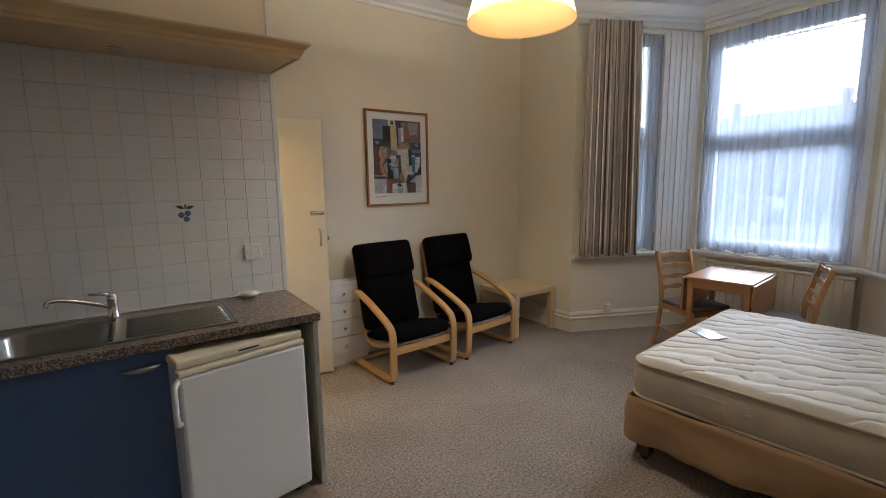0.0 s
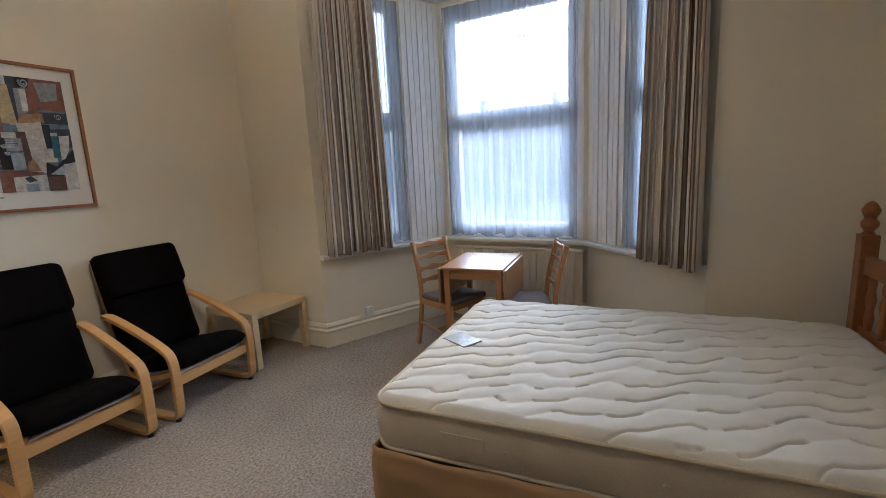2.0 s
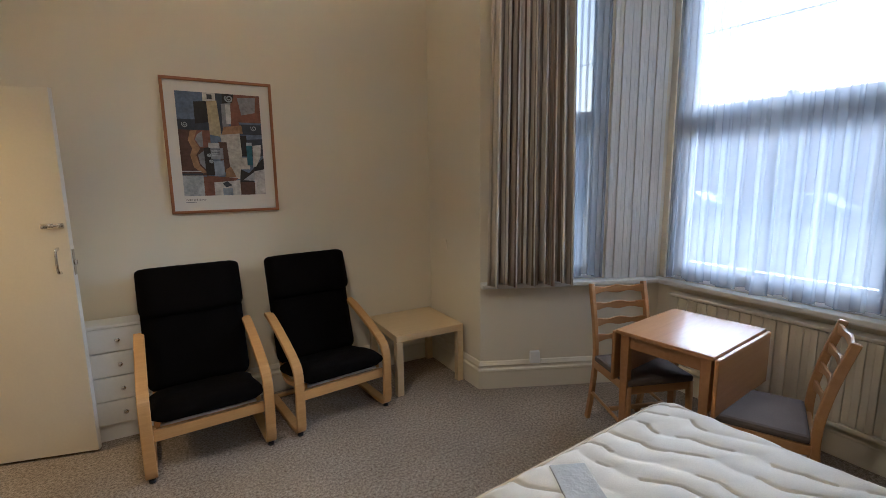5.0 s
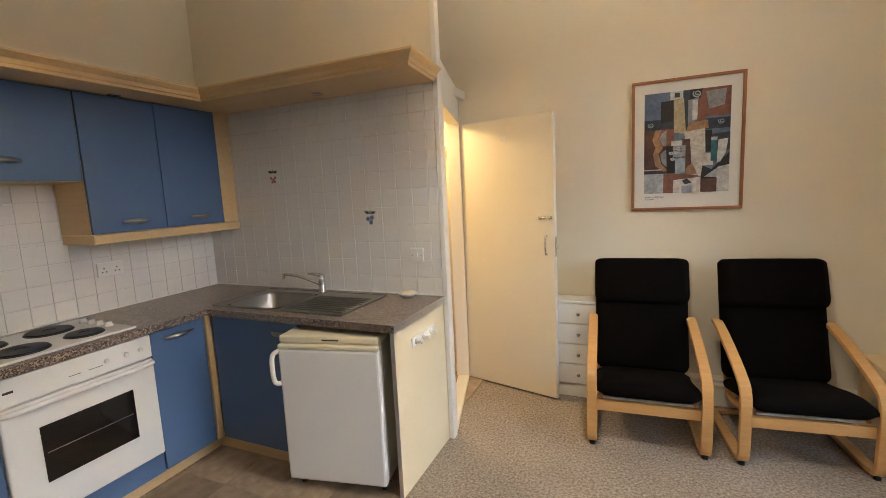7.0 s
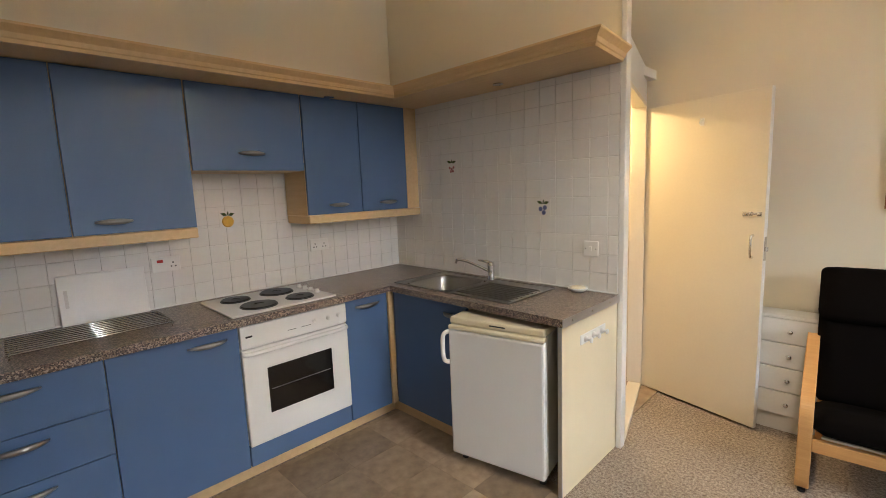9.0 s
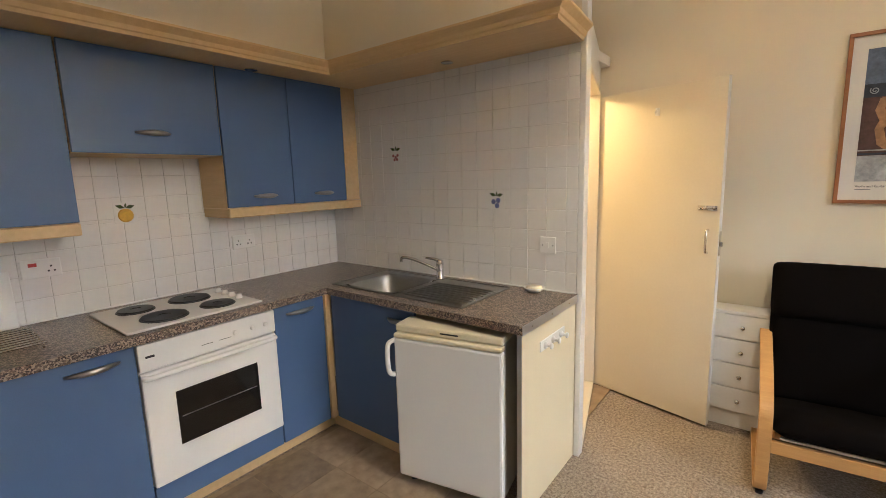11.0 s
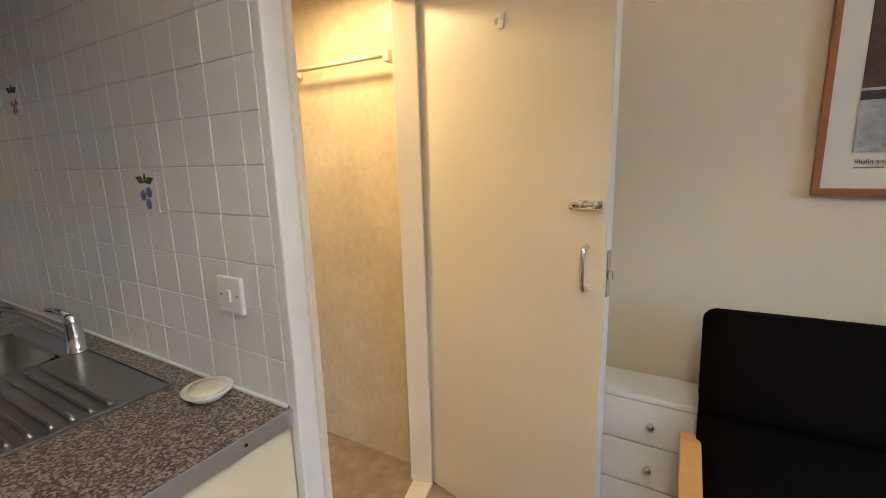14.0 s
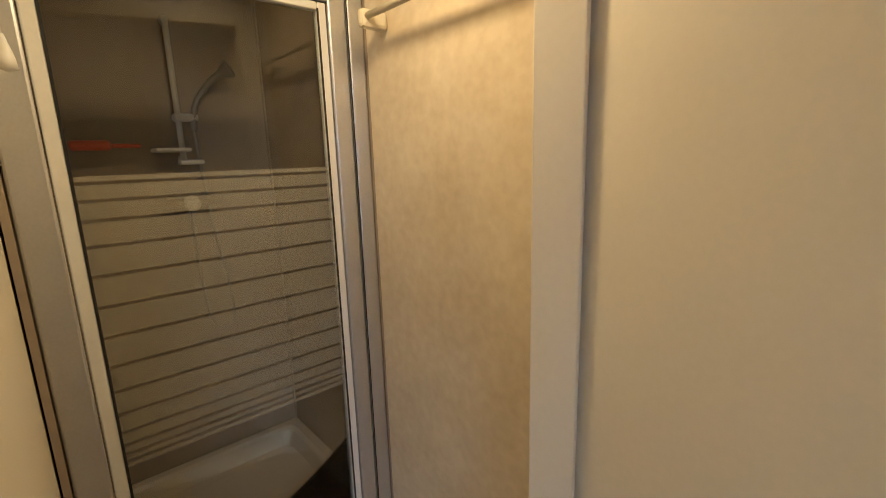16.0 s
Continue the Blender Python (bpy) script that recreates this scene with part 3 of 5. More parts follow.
lathe(bm, [(0.02, 0), (0.035, 0.003), (0.055, 0.02), (0.057, 0.027), (0.052, 0.026), (0.03, 0.012)], 24)
mesh("dish", bm, M_PLASTIC, sp, smooth=True)
bm = bmesh.new()
lathe(bm, [(0.026, 0.0135), (0.044, 0.022), (0.042, 0.029), (0.018, 0.031)], 20)
mesh("soap", bm, M_AGED, sp, smooth=True)
bm = bmesh.new()
tube(bm, [(0.25, 2.36, 0.9165), (0.30, 2.335, 0.9175), (0.325, 2.345, 0.9175), (0.36, 2.30, 0.9165)], 0.002, 6)
tagged(mesh("plug_chain", bm, M_CHROME, smooth=True), "thin metal plug chain lying on the drainer", "chain")

# oven
ov = thing("oven", pose(-0.93, 1.565, 0.0), "white built-in electric oven with a glass door", "oven")
solid("body", M_ENAMEL, [(0.03, 0.598, -0.315, 0.315, 0.205, 0.868)], ov)
solid("control_panel", M_ENAMEL, [(0.598, 0.628, -0.316, 0.316, 0.745, 0.862)], ov, 0.004)
d = solid("door", M_ENAMEL, [(0.598, 0.632, -0.316, 0.316, 0.205, 0.735)], ov, 0.008)
solid("door_window", M_DARKGLASS, [(0.6325, 0.636, -0.195, 0.195, 0.36, 0.615)], d, 0.012)
solid("rack", M_STEEL, [(0.6362, 0.6372, -0.18, 0.18, 0.490, 0.494)], d)
bm = bmesh.new()
tube(bm, smooth_path([(0.625, -0.305, 0.715), (0.655, -0.27, 0.718), (0.668, 0, 0.722), (0.655, 0.27, 0.718), (0.625, 0.305, 0.715)]), 0.012, 10)
mesh("handle", bm, M_ENAMEL, d, smooth=True)
for y in (0.10, 0.19, 0.26):
    bm = bmesh.new()
    lathe(bm, [(0.012, 0), (0.011, 0.006), (0.004, 0.007)], 14, pose(0.628, y, 0.80, 0, 90, 0))
    mesh("indicator", bm, M_PLASTIC, ov, smooth=True)
solid("badge", M_BLACK, [(0.6282, 0.629, -0.29, -0.255, 0.80, 0.81)], ov)
solid("marking", M_BLACK, [(0.6282, 0.6288, 0.02, 0.08, 0.785, 0.7875), (0.6282, 0.6288, -0.06, -0.01, 0.785, 0.7875)], ov)
tagged(solid("oven_filler_panel", M_BLUE, [(-0.93, -0.315, 1.25, 1.88, 0.09, 0.198)], bevel=0.002), "blue filler panel below the oven", "panel")

hb = thing("hob", pose(-0.57, 1.53, 0.911), "white electric hob with four solid black plates", "hob")
solid("plate_tray", M_ENAMEL, [(-0.25, 0.25, -0.305, 0.305, 0, 0.012)], hb, 0.006)
for x, y, r in ((-0.115, -0.15, 0.077), (0.12, -0.11, 0.095), (-0.115, 0.10, 0.095), (0.12, 0.135, 0.077)):
    bm = bmesh.new()
    lathe(bm, [(r + 0.006, 0.012), (r + 0.004, 0.016), (r, 0.016), (r - 0.002, 0.022), (r * 0.3, 0.022), (r * 0.27, 0.019), (0.004, 0.019)], 36, pose(x, y, 0))
    tagged(mesh("hotplate", bm, M_BLACK, hb, smooth=False), "black cast iron hotplate")
for i in range(4):
    bm = bmesh.new()
    lathe(bm, [(0.019, 0.012), (0.018, 0.02), (0.014, 0.024), (0.013, 0.034), (0.004, 0.035)], 18, pose(-0.13 + i * 0.075, 0.262, 0))
    mesh("knob", bm, M_ENAMEL, hb, smooth=True)

# fridge, pulled a little askew
fg = thing("fridge", pose(0.362, 2.088, 0.030, 0, 0, 11.5), "white under-counter fridge with a yellowed top", "fridge")
solid("cabinet", M_ENAMEL, [(0.005, 0.535, 0.065, 0.52, 0.03, 0.772)], fg, 0.006)
solid("gasket", M_BLACK, [(0.012, 0.528, 0.052, 0.064, 0.05, 0.765)], fg)
solid("top", M_AGED, [(0.0, 0.54, 0.02, 0.52, 0.774, 0.812)], fg, 0.010)
fd = solid("door", M_ENAMEL, [(0.0, 0.54, 0.0, 0.05, 0.035, 0.748)], fg, 0.012)
solid("door_cap", M_AGED, [(0.0, 0.54, 0.0, 0.05, 0.749, 0.772)], fg, 0.007)
solid("badge", M_BLACK, [(0.24, 0.33, 0.0185, 0.0195, 0.790, 0.797)], fg)
bm = bmesh.new()
tube(bm, smooth_path([(0.004, 0.02, 0.735), (-0.02, -0.012, 0.72), (-0.024, -0.02, 0.655), (-0.02, -0.012, 0.575), (0.004, 0.02, 0.56)]), 0.012, 10)
mesh("handle", bm, M_PLASTIC, fd, smooth=True)
for x in (0.04, 0.50):
    bm = bmesh.new()
    lathe(bm, [(0.018, -0.0245), (0.018, 0.032)], 12, pose(x, 0.08, 0))
    mesh("foot", bm, M_BLACK, fg)


# wall cabinets
def wall_unit(name, y0, y1, z0, z1, doors, label, pelmet=True):
    u = thing(name, pose(-0.928, (y0 + y1) / 2, z0), label, "wall cabinet", "wall cabinets over the worktop")
    h = (y1 - y0) / 2
    solid("body", M_MAPLE, [(0.0, 0.28, -h, h, 0.0, z1 - z0)], u)
    w = (y1 - y0) / doors
    for i in range(doors):
        a = -h + i * w
        d = solid("door", M_BLUE, [(0.281, 0.299, a + 0.0025, a + w - 0.0025, 0.003, z1 - z0 - 0.004)], u, 0.002)
        bow_handle(d, 0.299, a + w / 2 + (0.02 if w < 0.5 else -0.10 if doors > 1 else 0), 0.06 if z1 - z0 > 0.6 else 0.10, 0.15)
    if pelmet:
        solid("pelmet", M_MAPLE, [(0.0, 0.303, -h, h + (0.125 if y1 > 2.5 else 0), -0.055, -0.001)], u, 0.006)
    return u


wall_unit("wall_cabinet", 0.155, 1.205, 1.372, 2.142, 2, "blue two-door wall cabinet with maple pelmet")
wall_unit("wall_cabinet", -0.63, 0.15, 1.372, 2.142, 1, "blue wall cabinet with maple pelmet")
wall_unit("hood_cabinet", 1.210, 1.858, 1.672, 2.142, 1, "blue cooker hood cabinet over the hob", False)
wall_unit("wall_cabinet", 1.863, 2.70, 1.388, 2.142, 2, "blue two-door wall cabinet with maple pelmet")
structure(solid("cabinet_filler", M_MAPLE, [(-0.928, -0.632, 2.702, 2.818, 1.39, 2.142)]), "maple filler beside the wall cabinet", "trim")


# canopy over both runs
canopy = thing("canopy", pose(0, 0, 2.144), "pale wood canopy shelf over the kitchen units", "canopy")
bm = bmesh.new()
prism(bm, [(-0.929, -0.64), (-0.41, -0.64), (-0.41, 2.44), (1.01, 2.44), (0.968, 2.815), (0.968, 2.829), (-0.929, 2.829)], 0, 0.018)
mesh("soffit", bm, M_MAPLE, canopy)
bm = bmesh.new()
path = [(-0.41, -0.64), (-0.41, 2.44), (1.01, 2.44), (0.975, 2.81)]
prof = [(0.0, -0.004), (-0.012, -0.004), (-0.016, 0.010), (-0.022, 0.014), (-0.028, 0.032), (-0.05, 0.052), (-0.054, 0.056), (-0.054, 0.066), (-0.033, 0.066), (0.0, 0.03)]
lines = [[(*q, z) for q in offset_line(path, d)] for d, z in prof]
vs = [[bm.verts.new(p) for p in ln] for ln in lines]
for i in range(len(vs)):
    for j in range(3):
        k = (i + 1) % len(vs)
        bm.faces.new((vs[i][j], vs[i][j + 1], vs[k][j + 1], vs[k][j]))
mesh("moulding", bm, M_MAPLE, canopy)
for x, y in ((-0.60, 0.4), (-0.60, 2.05), (0.28, 2.68)):
    bm = bmesh.new()
    lathe(bm, [(0.032, -0.001), (0.034, -0.006), (0.026, -0.008), (0.022, -0.002)], 20, pose(x, y, 0))
    mesh("spotlight", bm, M_CHROME, canopy, smooth=True)


# sockets and switches
def plate(name, m, w, h, label, bits):
    p = thing(name, m, label, "switch" if "switch" in name else "socket")
    solid("faceplate", M_PLASTIC, [(-w / 2, w / 2, -0.012, 0.0, -h / 2, h / 2)], p, 0.004)
    for b, mt in bits:
        solid("rocker" if mt is not M_BLACK else "slot", mt, [(b[0], b[1], -0.017 if mt is not M_BLACK else -0.0126, -0.0122, b[2], b[3])], p, 0.001)
    return p


SLOTS = [((c + dx - 0.004, c + dx + 0.004, z - 0.004, z + 0.004), M_BLACK) for c in (-0.036, 0.036) for dx, z in ((0, 0.008), (-0.011, -0.014), (0.011, -0.014))]
RED = material("red_rocker", (0.5, 0.03, 0.02), 0.35, vary=0.1)
plate("light_switch", pose(0.815, 2.821, 1.157), 0.088, 0.088, "white single light switch on the tiled wall", [((-0.008, 0.008, -0.014, 0.014), M_PLASTIC), ((-0.032, -0.027, -0.003, 0.003), M_BLACK), ((0.027, 0.032, -0.003, 0.003), M_BLACK)])
plate("double_socket", pose(-0.921, 2.08, 1.16, 0, 0, 90), 0.146, 0.086, "white double socket on the tiled wall", SLOTS)
plate("cooker_switch", pose(-0.921, 1.10, 1.16, 0, 0, 90), 0.146, 0.086, "white cooker switch with red rocker", [((-0.045, -0.015, 0.012, 0.028), RED), *SLOTS[3:]])

# chopping board and wire rack
cb = thing("chopping_board", pose(-0.885, 0.80, 0.912, 0, -9, 0), "white plastic chopping board leaning on the tiles", "chopping board")
solid("board", M_PLASTIC, [(0.0, 0.012, -0.19, 0.19, 0.0, 0.255)], cb, 0.005)
solid("grip_slot", M_GROUT, [(0.0125, 0.0135, -0.165, -0.15, 0.09, 0.18)], cb, 0.002)
rk = thing("wire_rack", pose(-0.60, 0.70, 0.911), "metal wire cooling rack on the worktop", "rack")
bm = bmesh.new()
for i in range(9):
    x = -0.15 + i * 0.0375
    tube(bm, [(x, -0.30, 0.022), (x, 0.30, 0.022)], 0.004, 8)
for y in (-0.29, 0.0, 0.29):
    tube(bm, [(-0.155, y, 0.018), (0.155, y, 0.018)], 0.0035, 6)
for x in (-0.15, 0.15):
    for y in (-0.29, 0.29):
        tube(bm, [(x, y, 0.02), (x, y, 0.0)], 0.0035, 6)
mesh("wires", bm, M_CHROME, rk, smooth=True)


# ---- shower room ----
DOOR_P, DOOR_Q = (0.985, 2.878), (0.735, 3.80)
md, len_d = along(DOOR_P, DOOR_Q)
wall("wall_shower_door", DOOR_P, DOOR_Q, 0.07, [(0.012, 0.85, 0.03, 2.06)], 0.0, 2.30, M_GLOSS, "white painted door surround of the shower room")
structure(solid("corner_bead", M_GLOSS, [(0.970, 1.000, 2.822, 2.8765, 0.0, CEIL)], bevel=0.004), "white painted corner trim of the partition", "trim")
structure(solid("shower_roof", M_GLOSS, [(-0.93, 0.80, 2.88, 3.79, 2.22, 2.28)]), "boxed-in roof over the shower room", "ceiling")
structure(solid("door_frame", M_DOOR, [(0.0125, 0.034, -0.012, 0.075, 0.035, 2.058), (0.828, 0.8495, -0.012, 0.085, 0.035, 2.058), (0.034, 0.825, -0.012, 0.075, 2.03, 2.058), (0.0125, 0.8495, -0.012, 0.077, 0.004, 0.035)], m=md, bevel=0.003), "cream painted door frame", "trim")
structure(solid("shower_floor", M_VINYL, [(-0.03, 0.90, 2.88, 3.77, 0.0, 0.012)]), "brown stone-effect vinyl in the shower room", "floor")
structure(solid("marble_panel", M_MARBLE, [(-0.035, 0.675, 3.77, 3.797, 0.0, 2.22)]), "cream marble-effect wall panel", "wall")
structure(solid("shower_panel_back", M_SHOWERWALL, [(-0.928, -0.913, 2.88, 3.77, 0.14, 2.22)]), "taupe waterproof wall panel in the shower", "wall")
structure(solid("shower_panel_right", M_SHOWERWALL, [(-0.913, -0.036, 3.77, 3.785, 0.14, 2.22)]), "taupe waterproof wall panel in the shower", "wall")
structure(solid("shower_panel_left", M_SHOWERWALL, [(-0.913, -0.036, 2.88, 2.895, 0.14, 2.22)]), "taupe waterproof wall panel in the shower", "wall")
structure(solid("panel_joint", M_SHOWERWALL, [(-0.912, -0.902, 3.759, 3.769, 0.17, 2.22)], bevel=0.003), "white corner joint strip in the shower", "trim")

# door leaf, swung wide open
dl = structure(new("door_1"), "plain cream flush door standing wide open", "door")
dl.matrix_world = pose(0.745, 3.718, 0.015, 0, 0, math.degrees(math.atan2(3.527 - 3.718, 1.507 - 0.745)))
dw = math.hypot(1.507 - 0.745, 3.527 - 3.718)
solid("leaf", M_DOOR, [(0.0, dw, -0.0, 0.035, 0.0, 2.005)], dl, 0.003)
solid("edge", M_GLOSS, [(dw + 0.0005, dw + 0.003, 0.001, 0.034, 0.0, 2.005)], dl)
solid("bolt_plate", M_CHROME, [(dw - 0.115, dw - 0.012, -0.004, -0.0005, 1.285, 1.313)], dl, 0.001)
bm = bmesh.new()
tube(bm, [(dw - 0.105, -0.012, 1.30), (dw - 0.018, -0.012, 1.30)], 0.005, 10)
lathe(bm, [(0.006, 0), (0.007, 0.012), (0.003, 0.016)], 12, pose(dw - 0.10, -0.012, 1.292, 90, 0, 0))
for u in (dw - 0.08, dw - 0.035):
    box(bm, u, u + 0.014, -0.019, -0.004, 1.29, 1.31)
tagged(mesh("bolt", bm, M_CHROME, dl, smooth=True), "small chrome sliding bolt")
bm = bmesh.new()
tube(bm, smooth_path([(dw - 0.055, -0.002, 1.175), (dw - 0.052, -0.03, 1.165), (dw - 0.05, -0.038, 1.11), (dw - 0.052, -0.03, 1.055), (dw - 0.055, -0.002, 1.045)]), [0.009] * 6 + [0.007] * 13 + [0.009] * 6, 10)
tagged(mesh("handle", bm, M_CHROME, dl, smooth=True), "chrome bow pull handle")
solid("latch", M_CHROME, [(dw + 0.003, dw + 0.006, 0.005, 0.03, 1.03, 1.17), (dw + 0.006, dw + 0.02, 0.012, 0.022, 1.085, 1.11)], dl, 0.002)
bm = bmesh.new()
box(bm, 0.40, 0.425, -0.006, -0.0005, 1.84, 1.885)
tube(bm, smooth_path([(0.4125, -0.006, 1.875), (0.4125, -0.022, 1.868), (0.4125, -0.026, 1.85), (0.4125, -0.034, 1.862)]), 0.004, 8)
tagged(mesh("hook", bm, M_PLASTIC, dl, 0.002), "white plastic robe hook")

# towel rail
tr_ = thing("towel_rail", pose(0.345, 3.77, 1.862), "cream plastic towel rail on the marbled panel", "towel rail")
bm = bmesh.new()
tube(bm, [(-0.27, -0.07, 0), (0.28, -0.07, 0.0)], 0.010, 12)
mesh("rail", bm, M_AGED, tr_, smooth=True)
for x in (-0.275, 0.285):
    solid("bracket", M_AGED, [(x - 0.016, x + 0.016, -0.088, -0.001, -0.03, 0.022)], tr_, 0.012)

# shower tray and screen
ty = thing("shower_tray", pose(-0.47, 3.325, 0.0), "raised ivory shower tray", "shower tray")
bm = bmesh.new()
TX, TY, TZ = 0.44, 0.4445, 0.16
rings = []
for inset, z, rad in ((0.0, 0.0, 0.004), (0.0, TZ - 0.008, 0.004), (0.008, TZ, 0.01), (0.045, TZ, 0.05), (0.06, TZ - 0.012, 0.06), (0.085, 0.085, 0.07), (0.11, 0.076, 0.07)):
    ring = []
    for cx, cy, a0 in ((1, 1, 0), (-1, 1, 90), (-1, -1, 180), (1, -1, 270)):
        for k in range(6):
            a = radians(a0 + 90 * k / 5)
            ring.append(bm.verts.new((cx * (TX - inset - rad) + rad * math.cos(a), cy * (TY - inset - rad) + rad * math.sin(a), z)))
    rings.append(ring)
for lo, hi in zip(rings, rings[1:]):
    for k in range(24):
        bm.faces.new((lo[k], lo[(k + 1) % 24], hi[(k + 1) % 24], hi[k]))
bm.faces.new(rings[0][::-1]), bm.faces.new(rings[-1])
mesh("tray", bm, M_TRAY, ty, 0.0)
bm = bmesh.new()
lathe(bm, [(0.045, 0.0765), (0.043, 0.082), (0.01, 0.083)], 20, pose(-0.15, -0.12, 0))
mesh("waste", bm, M_CHROME, ty)
ss = thing("shower_screen", pose(-0.075, 3.31, 0.162), "silver framed shower screen with etched stripes", "shower screen")
Y0, Y1, H = -0.412, 0.458, 1.80
G0, G1 = Y0 + 0.105, Y1 - 0.145
solid("frame", M_ALU, [(-0.02, 0.03, Y0, Y0 + 0.07, 0, H), (-0.02, 0.03, Y1 - 0.055, Y1, 0, H), (-0.014, 0.024, Y1 - 0.115, Y1 - 0.057, 0, H), (-0.02, 0.03, Y0 + 0.07, Y1 - 0.115, H - 0.04, H), (-0.02, 0.03, Y0 + 0.07, Y1 - 0.115, 0, 0.035)], ss, 0.006)
solid("door_frame", M_PLASTIC, [(-0.012, 0.018, Y0 + 0.073, G0, 0.037, H - 0.042), (-0.012, 0.018, G1, Y1 - 0.118, 0.037, H - 0.042), (-0.012, 0.018, G0, G1, H - 0.064, H - 0.042), (-0.012, 0.018, G0, G1, 0.037, 0.055)], ss, 0.004)
solid("seal", M_BLACK, [(0.0185, 0.0195, G0 - 0.003, G0 + 0.003, 0.05, H - 0.06), (0.0185, 0.0195, G1 - 0.003, G1 + 0.003, 0.05, H - 0.06), (0.0305, 0.0315, Y1 - 0.059, Y1 - 0.055, 0.0, H)], ss)
g = solid("pane", M_SHGLASS, [(0.001, 0.006, G0, G1, 0.055, H - 0.064)], ss)
g.visible_shadow = False
# etched band with clear lines, wider apart towards the middle
zs = [z + 0.07 for z in (1.225, 1.205, 1.165, 1.12, 1.06, 0.99, 0.915, 0.84, 0.765, 0.70, 0.64, 0.59, 0.555, 0.53, 0.51, 0.49)]
solid("etched_stripe", M_FROST, [(0.0065, 0.0072, G0 + 0.002, G1 - 0.002, b + 0.004, a - 0.004) for a, b in zip(zs, zs[1:])], ss)

# shower fittings on the back wall
sh = thing("shower_fitting", pose(-0.912, 3.40, 1.287), "chrome bar shower with riser rail and hose", "shower")
bm = bmesh.new()
tube(bm, [(0.045, 0.0, 0.20), (0.045, 0.0, 0.745)], 0.011, 12)
for z in (0.21, 0.735):
    tube(bm, [(0.0, 0, z), (0.05, 0, z)], 0.013, 10)
mesh("riser_rail", bm, M_PLASTIC, sh, smooth=True)
bm = bmesh.new()
tube(bm, [(0.055, -0.10, 0.03), (0.055, 0.10, 0.03)], 0.021, 14)
for y in (-0.07, 0.07):
    tube(bm, [(0.0, y, 0.03), (0.055, y, 0.03)], 0.016, 10)
mesh("valve", bm, M_CHROME, sh, smooth=True)
bm = bmesh.new()
lathe(bm, [(0.03, 0), (0.032, 0.02), (0.022, 0.03), (0.008, 0.032)], 18, pose(0.07, 0.0, 0.03, 0, 90, 0))
mesh("knob", bm, M_PLASTIC, sh, smooth=True)
bm = bmesh.new()
tube(bm, smooth_path([(0.06, 0.0, 0.0), (0.06, 0.0, -0.25), (0.06, 0.02, -0.48), (0.06, 0.075, -0.53), (0.06, 0.12, -0.46), (0.06, 0.09, -0.2), (0.06, 0.06, 0.1), (0.075, 0.045, 0.33)], 8), 0.007, 8)
mesh("hose", bm, M_STEEL, sh, smooth=True)
bm = bmesh.new()
tube(bm, smooth_path([(0.075, 0.045, 0.32), (0.085, 0.06, 0.42), (0.115, 0.12, 0.51), (0.15, 0.19, 0.56)]), [0.012] * 12 + [0.014] * 3 + [0.02, 0.03, 0.034, 0.03], 12)
mesh("handset", bm, M_STEEL, sh, smooth=True)
solid("slider", M_PLASTIC, [(0.025, 0.09, -0.02, 0.065, 0.355, 0.385)], sh, 0.008)
solid("lower_bracket", M_PLASTIC, [(0.025, 0.075, -0.02, 0.07, 0.185, 0.205)], sh, 0.006)
solid("soap_tray", M_PLASTIC, [(0.03, 0.15, -0.11, 0.012, 0.235, 0.25)], sh, 0.006)
rz = thing("orange_brush", pose(-0.80, 3.10, 1.53), "orange plastic brush hanging in the shower", "brush")
solid("head", M_ORANGE, [(-0.02, 0.02, -0.06, 0.06, 0.0, 0.035)], rz, 0.012)
solid("handle", M_ORANGE, [(-0.01, 0.01, 0.061, 0.15, 0.008, 0.024)], rz, 0.006)
pc = thing("pull_cord", pose(0.04, 2.935, 2.215), "white light pull cord hanging from the roof", "pull cord")
bm = bmesh.new()
tube(bm, [(0, 0, 0), (0.002, 0.005, -0.5)], 0.0022, 6)
lathe(bm, [(0.004, -0.50), (0.014, -0.54), (0.016, -0.56), (0.004, -0.565)], 14, pose(0.002, 0.005, 0))
mesh("cord", bm, M_PLASTIC, pc, smooth=True)
sl = thing("shower_ceiling_light", pose(0.42, 3.40, 2.219), "round opal bathroom ceiling light, lit", "ceiling light")
bm = bmesh.new()
lathe(bm, [(0.12, 0.0), (0.125, -0.03), (0.105, -0.06), (0.05, -0.075), (0.01, -0.078)], 28)
so = mesh("diffuser", bm, glow("warm_opal_diffuser", (1.0, 0.72, 0.36), 0.5), sl, smooth=True)


